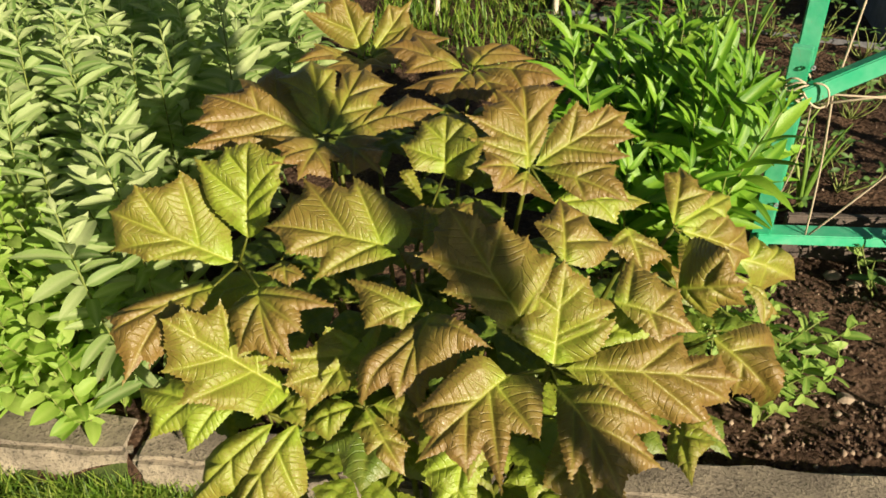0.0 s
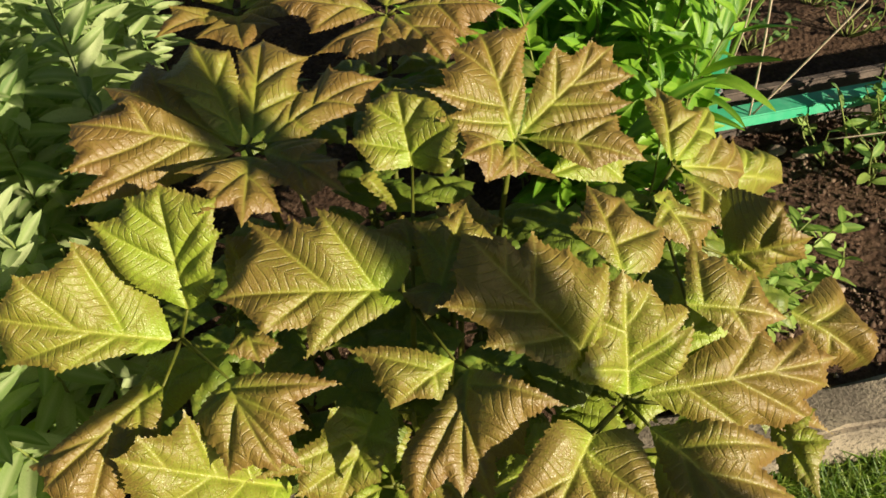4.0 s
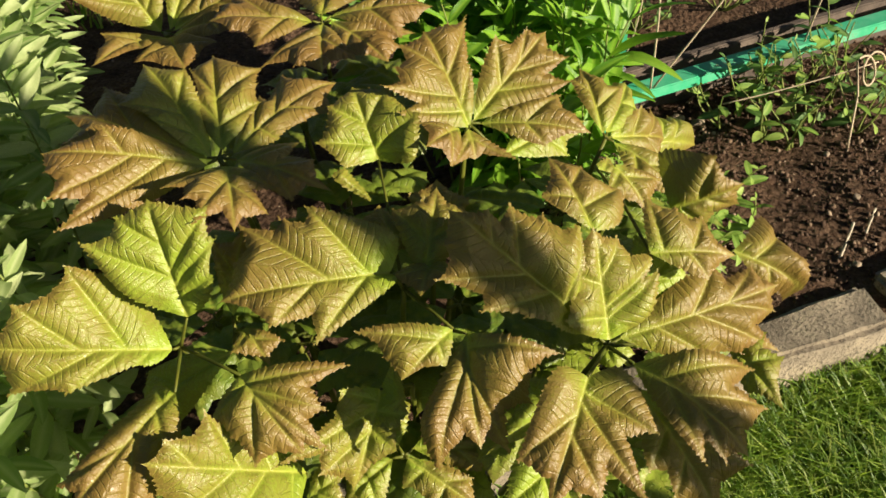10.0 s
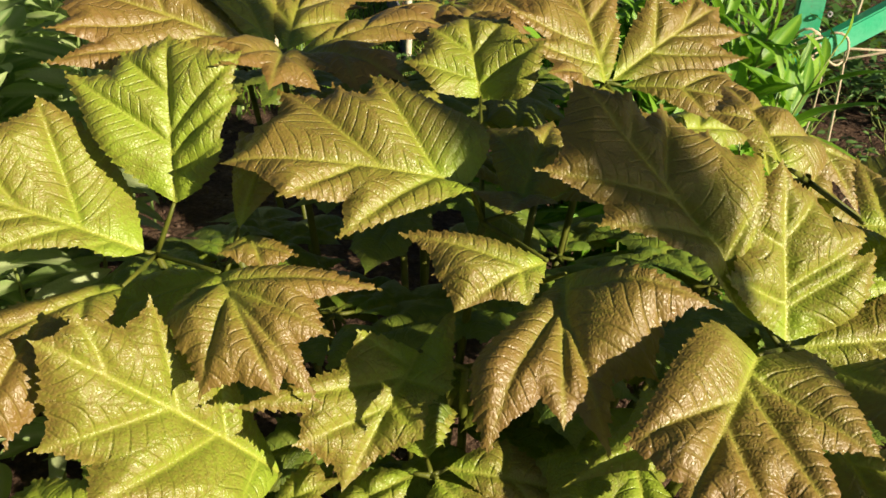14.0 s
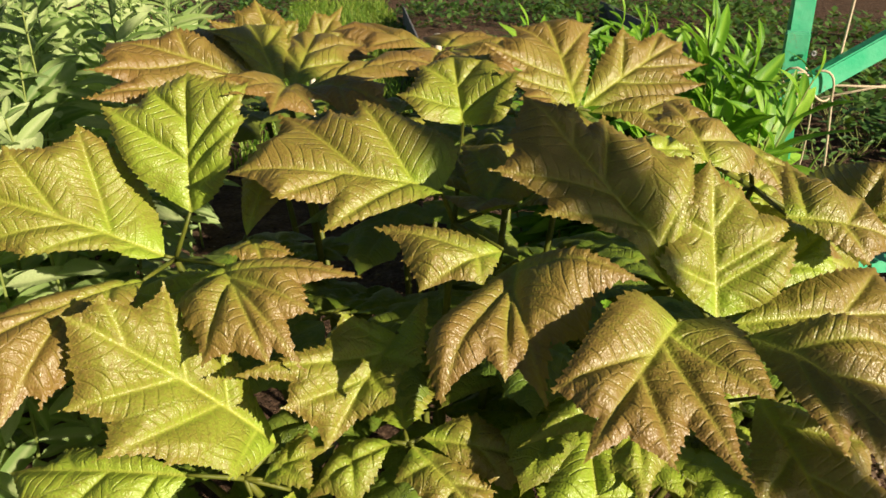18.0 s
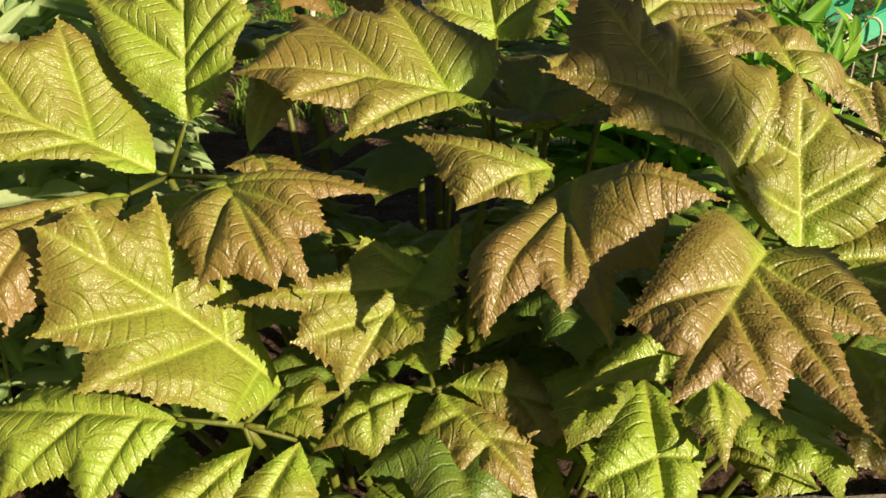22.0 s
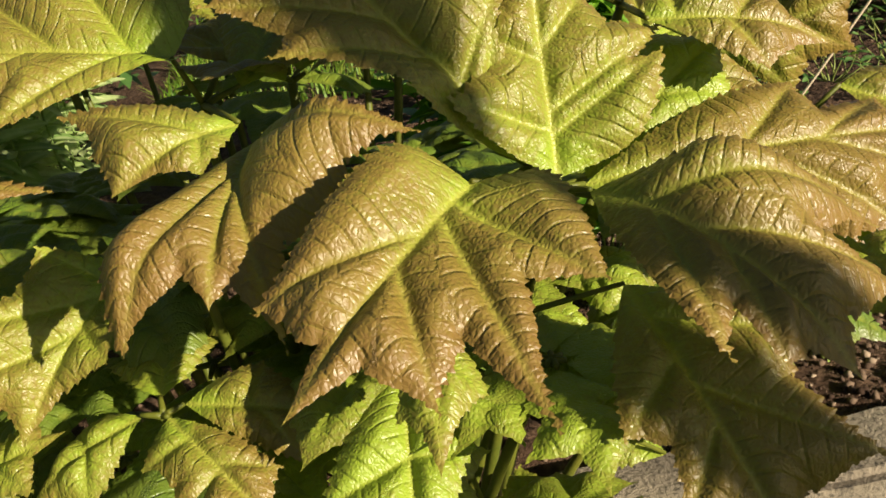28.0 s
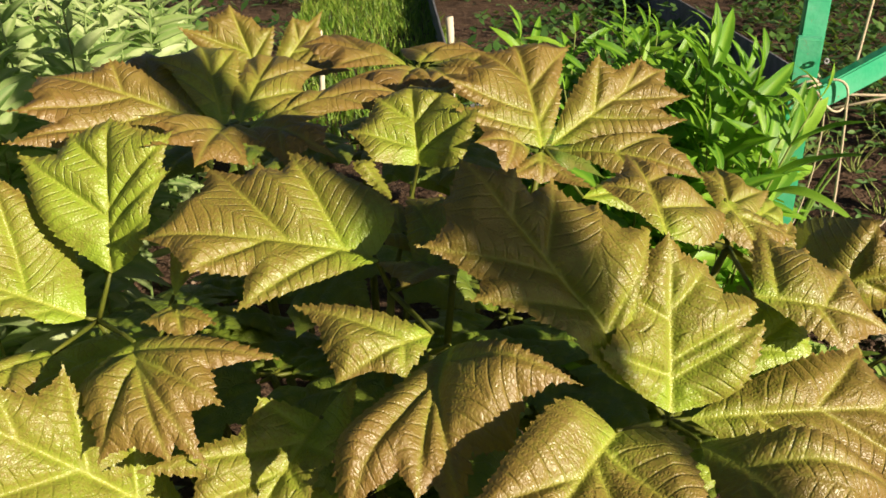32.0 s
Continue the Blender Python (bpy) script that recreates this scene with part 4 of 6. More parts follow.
leaf(
    (0.300, 1.344, 0.444),
    ((0.311, 1.361, 0.444), (0.416, 1.523, 0.408), [(0.321, 1.511, 0.422), (0.444, 1.432, 0.422), (0.299, 1.454, 0.444), (0.401, 1.388, 0.444)], dict(tone=0.4, arch=0.05, under=True)),
    ((0.287, 1.359, 0.444), (0.168, 1.505, 0.408), [(0.151, 1.414, 0.422), (0.261, 1.504, 0.422), (0.198, 1.375, 0.444), (0.290, 1.451, 0.444)], dict(tone=0.4, arch=0.05, under=True)),
    ((0.281, 1.338, 0.444), (0.100, 1.279, 0.408), [(0.179, 1.229, 0.422), (0.135, 1.366, 0.422), (0.233, 1.259, 0.444), (0.196, 1.373, 0.444)], dict(tone=0.4, arch=0.05, under=True)),
    ((0.304, 1.327, 0.444), (0.340, 1.162, 0.408), [(0.391, 1.228, 0.422), (0.266, 1.200, 0.422), (0.369, 1.277, 0.444), (0.265, 1.254, 0.444)], dict(tone=0.4, arch=0.05, under=True)),
    ((0.320, 1.339, 0.444), (0.507, 1.296, 0.408), [(0.465, 1.380, 0.422), (0.431, 1.238, 0.422), (0.403, 1.382, 0.444), (0.375, 1.264, 0.444)], dict(tone=0.4, arch=0.05, under=True)),
)
leaf(
    (0.000, 1.080, 0.324),
    ((0.015, 1.083, 0.324), (0.160, 1.111, 0.288), [(0.104, 1.157, 0.302), (0.125, 1.047, 0.302), (0.060, 1.139, 0.324), (0.077, 1.047, 0.324)], dict(tone=0.15, arch=0.05, under=True, old=0.2)),
    ((0.005, 1.094, 0.324), (0.050, 1.227, 0.288), [(-0.015, 1.202, 0.302), (0.086, 1.168, 0.302), (-0.021, 1.157, 0.324), (0.063, 1.129, 0.324)], dict(tone=0.15, arch=0.05, under=True, old=0.2)),
    ((-0.013, 1.086, 0.324), (-0.133, 1.144, 0.288), [(-0.117, 1.080, 0.302), (-0.073, 1.171, 0.302), (-0.075, 1.069, 0.324), (-0.039, 1.145, 0.324)], dict(tone=0.15, arch=0.05, under=True, old=0.2)),
    ((-0.009, 1.069, 0.324), (-0.096, 0.961, 0.288), [(-0.028, 0.962, 0.302), (-0.109, 1.028, 0.302), (-0.007, 1.002, 0.324), (-0.075, 1.057, 0.324)], dict(tone=0.15, arch=0.05, under=True, old=0.2)),
    ((0.008, 1.068, 0.324), (0.084, 0.951, 0.288), [(0.105, 1.017, 0.302), (0.016, 0.959, 0.302), (0.073, 1.049, 0.324), (-0.001, 1.000, 0.324)], dict(tone=0.15, arch=0.05, under=True, old=0.2)),
)
leaf(
    (0.372, 1.140, 0.324),
    ((0.385, 1.146, 0.324), (0.511, 1.207, 0.288), [(0.448, 1.235, 0.302), (0.494, 1.140, 0.302), (0.412, 1.208, 0.324), (0.451, 1.129, 0.324)], dict(tone=0.4, arch=0.05, under=True)),
    ((0.368, 1.158, 0.324), (0.332, 1.324, 0.288), [(0.280, 1.258, 0.302), (0.407, 1.285, 0.302), (0.302, 1.207, 0.324), (0.407, 1.230, 0.324)], dict(tone=0.4, arch=0.05, under=True)),
    ((0.357, 1.141, 0.324), (0.212, 1.150, 0.288), [(0.254, 1.093, 0.302), (0.261, 1.202, 0.302), (0.301, 1.099, 0.324), (0.307, 1.190, 0.324)], dict(tone=0.4, arch=0.05, under=True)),
    ((0.366, 1.127, 0.324), (0.306, 1.002, 0.288), [(0.372, 1.019, 0.302), (0.278, 1.064, 0.302), (0.383, 1.062, 0.324), (0.304, 1.100, 0.324)], dict(tone=0.4, arch=0.05, under=True)),
    ((0.383, 1.129, 0.324), (0.487, 1.023, 0.288), [(0.494, 1.096, 0.302), (0.414, 1.017, 0.302), (0.455, 1.123, 0.324), (0.388, 1.057, 0.324)], dict(tone=0.4, arch=0.05, under=True)),
)
leaf(
    (-0.036, 1.656, 0.588),
    ((-0.015, 1.658, 0.588), (0.187, 1.676, 0.564), [(0.117, 1.747, 0.574), (0.131, 1.594, 0.574), (0.054, 1.729, 0.588), (0.066, 1.601, 0.588)], dict(tone=0.8, arch=0.05, under=True)),
    ((-0.031, 1.675, 0.588), (0.018, 1.852, 0.564), [(-0.064, 1.814, 0.574), (0.070, 1.777, 0.574), (-0.069, 1.755, 0.588), (0.043, 1.724, 0.588)], dict(tone=0.8, arch=0.05, under=True)),
    ((-0.053, 1.661, 0.588), (-0.215, 1.709, 0.564), [(-0.182, 1.632, 0.574), (-0.145, 1.755, 0.574), (-0.128, 1.628, 0.588), (-0.097, 1.730, 0.588)], dict(tone=0.8, arch=0.05, under=True)),
    ((-0.052, 1.642, 0.588), (-0.206, 1.509, 0.564), [(-0.107, 1.493, 0.574), (-0.208, 1.609, 0.574), (-0.067, 1.545, 0.588), (-0.151, 1.642, 0.588)], dict(tone=0.8, arch=0.05, under=True)),
    ((-0.026, 1.638, 0.588), (0.064, 1.466, 0.564), [(0.100, 1.554, 0.574), (-0.030, 1.486, 0.574), (0.061, 1.603, 0.588), (-0.048, 1.546, 0.588)], dict(tone=0.8, arch=0.05, under=True)),
)
leaf(
    (0.156, 1.632, 0.588),
    ((0.172, 1.641, 0.588), (0.324, 1.727, 0.564), [(0.244, 1.757, 0.574), (0.309, 1.642, 0.574), (0.201, 1.721, 0.588), (0.255, 1.625, 0.588)], dict(tone=0.8, arch=0.05, under=True)),
    ((0.151, 1.652, 0.588), (0.103, 1.837, 0.564), [(0.047, 1.760, 0.574), (0.188, 1.797, 0.574), (0.074, 1.705, 0.588), (0.192, 1.735, 0.588)], dict(tone=0.8, arch=0.05, under=True)),
    ((0.134, 1.634, 0.588), (-0.072, 1.654, 0.564), [(-0.014, 1.569, 0.574), (0.001, 1.726, 0.574), (0.052, 1.576, 0.588), (0.064, 1.706, 0.588)], dict(tone=0.8, arch=0.05, under=True)),
    ((0.147, 1.613, 0.588), (0.066, 1.436, 0.564), [(0.159, 1.461, 0.574), (0.024, 1.523, 0.574), (0.173, 1.522, 0.588), (0.061, 1.574, 0.588)], dict(tone=0.8, arch=0.05, under=True)),
    ((0.169, 1.620, 0.588), (0.293, 1.505, 0.564), [(0.297, 1.588, 0.574), (0.210, 1.494, 0.574), (0.251, 1.617, 0.588), (0.178, 1.538, 0.588)], dict(tone=0.8, arch=0.05, under=True)),
)
leaf(
    (-0.300, 1.380, 0.444),
    ((-0.285, 1.387, 0.444), (-0.146, 1.450, 0.408), [(-0.214, 1.483, 0.422), (-0.166, 1.377, 0.422), (-0.254, 1.454, 0.444), (-0.214, 1.366, 0.444)], dict(tone=0.4, arch=0.05, under=True)),
    ((-0.297, 1.399, 0.444), (-0.272, 1.578, 0.408), [(-0.348, 1.531, 0.422), (-0.212, 1.512, 0.422), (-0.345, 1.473, 0.444), (-0.231, 1.457, 0.444)], dict(tone=0.4, arch=0.05, under=True)),
    ((-0.314, 1.386, 0.444), (-0.452, 1.440, 0.408), [(-0.429, 1.371, 0.422), (-0.388, 1.475, 0.422), (-0.382, 1.362, 0.444), (-0.348, 1.449, 0.444)], dict(tone=0.4, arch=0.05, under=True)),
    ((-0.307, 1.365, 0.444), (-0.373, 1.227, 0.408), [(-0.300, 1.246, 0.422), (-0.405, 1.296, 0.422), (-0.288, 1.294, 0.444), (-0.375, 1.335, 0.444)], dict(tone=0.4, arch=0.05, under=True)),
    ((-0.293, 1.364, 0.444), (-0.225, 1.216, 0.408), [(-0.190, 1.289, 0.422), (-0.303, 1.237, 0.422), (-0.221, 1.331, 0.444), (-0.315, 1.288, 0.444)], dict(tone=0.4, arch=0.05, under=True)),
)
leaf(
    (-0.144, 1.032, 0.252),
    ((-0.129, 1.037, 0.252), (0.009, 1.087, 0.216), [(-0.054, 1.124, 0.230), (-0.016, 1.019, 0.230), (-0.094, 1.099, 0.252), (-0.063, 1.012, 0.252)], dict(tone=0.2, arch=0.05, under=True, old=0.3)),
    ((-0.142, 1.046, 0.252), (-0.120, 1.174, 0.216), [(-0.175, 1.142, 0.230), (-0.078, 1.125, 0.230), (-0.174, 1.100, 0.252), (-0.093, 1.086, 0.252)], dict(tone=0.2, arch=0.05, under=True, old=0.3)),
    ((-0.156, 1.039, 0.252), (-0.273, 1.105, 0.216), [(-0.262, 1.040, 0.230), (-0.211, 1.129, 0.230), (-0.220, 1.026, 0.252), (-0.179, 1.100, 0.252)], dict(tone=0.2, arch=0.05, under=True, old=0.3)),
    ((-0.152, 1.019, 0.252), (-0.227, 0.893, 0.216), [(-0.155, 0.904, 0.230), (-0.251, 0.961, 0.230), (-0.140, 0.949, 0.252), (-0.219, 0.996, 0.252)], dict(tone=0.2, arch=0.05, under=True, old=0.3)),
    ((-0.133, 1.021, 0.252), (-0.030, 0.916, 0.216), [(-0.023, 0.988, 0.230), (-0.103, 0.910, 0.230), (-0.062, 1.015, 0.252), (-0.128, 0.950, 0.252)], dict(tone=0.2, arch=0.05, under=True, old=0.3)),
)
leaf(
    (0.540, 1.344, 0.300),
    ((0.556, 1.346, 0.300), (0.712, 1.369, 0.252), [(0.654, 1.421, 0.271), (0.672, 1.303, 0.271), (0.607, 1.404, 0.300), (0.621, 1.306, 0.300)], dict(tone=0.5, arch=0.05, under=True)),
    ((0.545, 1.358, 0.300), (0.588, 1.486, 0.252), [(0.525, 1.462, 0.271), (0.623, 1.429, 0.271), (0.520, 1.419, 0.300), (0.601, 1.391, 0.300)], dict(tone=0.5, arch=0.05, under=True)),
    ((0.528, 1.352, 0.300), (0.409, 1.427, 0.252), [(0.418, 1.358, 0.271), (0.475, 1.448, 0.271), (0.460, 1.342, 0.300), (0.508, 1.417, 0.300)], dict(tone=0.5, arch=0.05, under=True)),
    ((0.526, 1.337, 0.300), (0.396, 1.271, 0.252), [(0.462, 1.243, 0.271), (0.412, 1.341, 0.271), (0.499, 1.272, 0.300), (0.458, 1.354, 0.300)], dict(tone=0.5, arch=0.05, under=True)),
    ((0.546, 1.332, 0.300), (0.605, 1.214, 0.252), [(0.631, 1.273, 0.271), (0.542, 1.229, 0.271), (0.605, 1.307, 0.300), (0.531, 1.270, 0.300)], dict(tone=0.5, arch=0.05, under=True)),
)
leaf(
    (-0.240, 1.740, 0.588),
    ((-0.224, 1.747, 0.588), (-0.074, 1.817, 0.564), [(-0.148, 1.852, 0.574), (-0.095, 1.738, 0.574), (-0.191, 1.820, 0.588), (-0.147, 1.726, 0.588)], dict(tone=0.7, arch=0.05, under=True)),
    ((-0.241, 1.756, 0.588), (-0.255, 1.908, 0.564), [(-0.309, 1.855, 0.574), (-0.193, 1.865, 0.574), (-0.295, 1.808, 0.588), (-0.199, 1.816, 0.588)], dict(tone=0.7, arch=0.05, under=True)),
    ((-0.257, 1.741, 0.588), (-0.415, 1.748, 0.564), [(-0.368, 1.686, 0.574), (-0.362, 1.806, 0.574), (-0.317, 1.693, 0.588), (-0.313, 1.793, 0.588)], dict(tone=0.7, arch=0.05, under=True)),
    ((-0.248, 1.725, 0.588), (-0.328, 1.578, 0.564), [(-0.248, 1.594, 0.574), (-0.359, 1.655, 0.574), (-0.232, 1.645, 0.588), (-0.324, 1.696, 0.588)], dict(tone=0.7, arch=0.05, under=True)),
    ((-0.231, 1.724, 0.588), (-0.144, 1.573, 0.564), [(-0.114, 1.654, 0.574), (-0.229, 1.588, 0.574), (-0.151, 1.696, 0.588), (-0.247, 1.641, 0.588)], dict(tone=0.7, arch=0.05, under=True)),
)
leaf(
    (-0.096, 1.164, 0.348),
    ((-0.082, 1.175, 0.348), (0.051, 1.277, 0.324), [(-0.030, 1.295, 0.334), (0.048, 1.194, 0.334), (-0.065, 1.255, 0.348), (-0.001, 1.171, 0.348)], dict(tone=0.5, arch=0.05, under=True)),
    ((-0.101, 1.182, 0.348), (-0.153, 1.348, 0.324), [(-0.200, 1.276, 0.334), (-0.073, 1.315, 0.334), (-0.173, 1.227, 0.348), (-0.068, 1.259, 0.348)], dict(tone=0.5, arch=0.05, under=True)),
    ((-0.117, 1.164, 0.348), (-0.319, 1.162, 0.324), [(-0.254, 1.086, 0.334), (-0.256, 1.239, 0.334), (-0.191, 1.099, 0.348), (-0.192, 1.227, 0.348)], dict(tone=0.5, arch=0.05, under=True)),
    ((-0.099, 1.141, 0.348), (-0.130, 0.921, 0.324), [(-0.037, 0.979, 0.334), (-0.204, 1.002, 0.334), (-0.041, 1.050, 0.348), (-0.180, 1.070, 0.348)], dict(tone=0.5, arch=0.05, under=True)),
    ((-0.074, 1.157, 0.348), (0.140, 1.095, 0.324), [(0.096, 1.196, 0.334), (0.049, 1.034, 0.334), (0.025, 1.202, 0.348), (-0.014, 1.067, 0.348)], dict(tone=0.5, arch=0.05, under=True)),
)
leaf(
    (0.096, 1.104, 0.396),
    ((0.116, 1.104, 0.396), (0.307, 1.103, 0.372), [(0.247, 1.175, 0.382), (0.246, 1.031, 0.382), (0.187, 1.164, 0.396), (0.186, 1.043, 0.396)], dict(tone=0.2, arch=0.05, under=True, old=0.2)),
    ((0.102, 1.124, 0.396), (0.164, 1.313, 0.372), [(0.073, 1.277, 0.382), (0.216, 1.230, 0.382), (0.065, 1.213, 0.396), (0.185, 1.174, 0.396)], dict(tone=0.2, arch=0.05, under=True, old=0.2)),
    ((0.076, 1.114, 0.396), (-0.111, 1.212, 0.372), [(-0.089, 1.110, 0.382), (-0.015, 1.252, 0.382), (-0.024, 1.091, 0.396), (0.038, 1.209, 0.396)], dict(tone=0.2, arch=0.05, under=True, old=0.2)),
    ((0.083, 1.090, 0.396), (-0.041, 0.960, 0.372), [(0.048, 0.954, 0.382), (-0.051, 1.048, 0.382), (0.079, 1.003, 0.396), (-0.004, 1.081, 0.396)], dict(tone=0.2, arch=0.05, under=True, old=0.2)),
    ((0.104, 1.085, 0.396), (0.177, 0.904, 0.372), [(0.222, 0.989, 0.382), (0.085, 0.933, 0.382), (0.188, 1.041, 0.396), (0.073, 0.995, 0.396)], dict(tone=0.2, arch=0.05, under=True, old=0.2)),
)
leaf(
    (-0.204, 1.236, 0.228),
    ((-0.192, 1.241, 0.228), (-0.074, 1.291, 0.204), [(-0.130, 1.320, 0.214), (-0.092, 1.231, 0.214), (-0.164, 1.297, 0.228), (-0.133, 1.223, 0.228)], dict(tone=0.4, arch=0.05, under=True)),
    ((-0.207, 1.249, 0.228), (-0.240, 1.376, 0.204), [(-0.278, 1.324, 0.214), (-0.181, 1.348, 0.214), (-0.259, 1.286, 0.228), (-0.179, 1.306, 0.228)], dict(tone=0.4, arch=0.05, under=True)),
    ((-0.218, 1.235, 0.228), (-0.355, 1.227, 0.204), [(-0.309, 1.178, 0.214), (-0.315, 1.281, 0.214), (-0.266, 1.189, 0.228), (-0.271, 1.275, 0.228)], dict(tone=0.4, arch=0.05, under=True)),
    ((-0.211, 1.224, 0.228), (-0.275, 1.106, 0.204), [(-0.210, 1.119, 0.214), (-0.299, 1.168, 0.214), (-0.197, 1.160, 0.228), (-0.272, 1.201, 0.228)], dict(tone=0.4, arch=0.05, under=True)),
    ((-0.194, 1.226, 0.228), (-0.096, 1.132, 0.204), [(-0.091, 1.199, 0.214), (-0.162, 1.125, 0.214), (-0.128, 1.222, 0.228), (-0.187, 1.161, 0.228)], dict(tone=0.4, arch=0.05, under=True)),
)
leaf(
    (0.144, 0.912, 0.252),
    ((0.160, 0.915, 0.252), (0.315, 0.948, 0.204), [(0.254, 0.996, 0.223), (0.278, 0.879, 0.223), (0.207, 0.976, 0.252), (0.227, 0.879, 0.252)], dict(tone=0.2, arch=0.05, under=True, old=0.2)),
    ((0.147, 0.929, 0.252), (0.179, 1.093, 0.204), [(0.107, 1.053, 0.223), (0.231, 1.029, 0.223), (0.107, 0.999, 0.252), (0.211, 0.979, 0.252)], dict(tone=0.2, arch=0.05, under=True, old=0.2)),
    ((0.128, 0.922, 0.252), (-0.025, 1.014, 0.204), [(-0.012, 0.927, 0.223), (0.058, 1.043, 0.223), (0.042, 0.907, 0.252), (0.101, 1.004, 0.252)], dict(tone=0.2, arch=0.05, under=True, old=0.2)),
    ((0.135, 0.897, 0.252), (0.044, 0.752, 0.204), [(0.128, 0.764, 0.223), (0.018, 0.832, 0.223), (0.147, 0.815, 0.252), (0.056, 0.872, 0.252)], dict(tone=0.2, arch=0.05, under=True, old=0.2)),
    ((0.152, 0.897, 0.252), (0.227, 0.756, 0.204), [(0.257, 0.829, 0.223), (0.150, 0.772, 0.223), (0.224, 0.869, 0.252), (0.135, 0.821, 0.252)], dict(tone=0.2, arch=0.05, under=True, old=0.2)),
)
leaf(
    (0.138, 0.960, 0.402),
    ((0.146, 0.964, 0.402), (0.222, 0.999, 0.390), [(0.185, 1.017, 0.395), (0.211, 0.959, 0.395), (0.163, 1.001, 0.402), (0.185, 0.953, 0.402)], dict(tone=0.05, arch=0.05, under=True, old=0.0)),
    ((0.140, 0.970, 0.402), (0.155, 1.067, 0.390), [(0.113, 1.042, 0.395), (0.187, 1.030, 0.395), (0.115, 1.010, 0.402), (0.176, 1.001, 0.402)], dict(tone=0.05, arch=0.05, under=True, old=0.0)),
    ((0.132, 0.966, 0.402), (0.071, 1.026, 0.390), [(0.067, 0.984, 0.395), (0.113, 1.030, 0.395), (0.090, 0.969, 0.402), (0.128, 1.007, 0.402)], dict(tone=0.05, arch=0.05, under=True, old=0.0)),
    ((0.130, 0.955, 0.402), (0.049, 0.909, 0.390), [(0.092, 0.893, 0.395), (0.057, 0.954, 0.395), (0.114, 0.913, 0.402), (0.085, 0.964, 0.402)], dict(tone=0.05, arch=0.05, under=True, old=0.0)),
    ((0.137, 0.949, 0.402), (0.124, 0.840, 0.390), [(0.169, 0.870, 0.395), (0.087, 0.879, 0.395), (0.166, 0.905, 0.402), (0.098, 0.913, 0.402)], dict(tone=0.05, arch=0.05, under=True, old=0.0)),
    ((0.146, 0.955, 0.402), (0.221, 0.903, 0.390), [(0.217, 0.948, 0.395), (0.178, 0.891, 0.395), (0.190, 0.959, 0.402), (0.157, 0.912, 0.402)], dict(tone=0.05, arch=0.05, under=True, old=0.0)),
)
leaf(
    (-0.240, 1.464, 0.420),
    ((-0.226, 1.476, 0.420), (-0.091, 1.588, 0.396), [(-0.176, 1.604, 0.406), (-0.091, 1.501, 0.406), (-0.212, 1.560, 0.420), (-0.141, 1.475, 0.420)], dict(tone=0.5, arch=0.05, under=True)),
    ((-0.240, 1.484, 0.420), (-0.239, 1.677, 0.396), [(-0.312, 1.616, 0.406), (-0.166, 1.616, 0.406), (-0.300, 1.556, 0.420), (-0.179, 1.555, 0.420)], dict(tone=0.5, arch=0.05, under=True)),
    ((-0.257, 1.469, 0.420), (-0.422, 1.518, 0.396), [(-0.389, 1.440, 0.406), (-0.352, 1.565, 0.406), (-0.333, 1.435, 0.420), (-0.303, 1.539, 0.420)], dict(tone=0.5, arch=0.05, under=True)),
    ((-0.246, 1.445, 0.420), (-0.304, 1.262, 0.396), [(-0.216, 1.298, 0.406), (-0.355, 1.342, 0.406), (-0.210, 1.359, 0.420), (-0.325, 1.396, 0.420)], dict(tone=0.5, arch=0.05, under=True)),
    ((-0.229, 1.449, 0.420), (-0.124, 1.302, 0.396), [(-0.102, 1.388, 0.406), (-0.213, 1.309, 0.406), (-0.144, 1.428, 0.420), (-0.237, 1.362, 0.420)], dict(tone=0.5, arch=0.05, under=True)),
)
leaf(
    (0.120, 1.380, 0.420),
    ((0.132, 1.395, 0.420), (0.250, 1.533, 0.396), [(0.161, 1.534, 0.406), (0.265, 1.444, 0.406), (0.132, 1.483, 0.420), (0.219, 1.408, 0.420)], dict(tone=0.5, arch=0.05, under=True)),
    ((0.111, 1.398, 0.420), (0.026, 1.565, 0.396), [(-0.010, 1.480, 0.406), (0.116, 1.544, 0.406), (0.027, 1.432, 0.420), (0.133, 1.486, 0.420)], dict(tone=0.5, arch=0.05, under=True)),
    ((0.102, 1.378, 0.420), (-0.068, 1.361, 0.396), [(-0.007, 1.302, 0.406), (-0.021, 1.431, 0.406), (0.045, 1.318, 0.420), (0.034, 1.425, 0.420)], dict(tone=0.5, arch=0.05, under=True)),
    ((0.118, 1.358, 0.420), (0.099, 1.153, 0.396), [(0.183, 1.211, 0.406), (0.027, 1.225, 0.406), (0.176, 1.277, 0.420), (0.046, 1.289, 0.420)], dict(tone=0.5, arch=0.05, under=True)),
    ((0.138, 1.370, 0.420), (0.308, 1.271, 0.396), [(0.291, 1.367, 0.406), (0.217, 1.238, 0.406), (0.232, 1.387, 0.420), (0.169, 1.280, 0.420)], dict(tone=0.5, arch=0.05, under=True)),
)


# ---- kerb and lawn ----
def kerb_front(x):
    return 1.215 - 0.118 * x


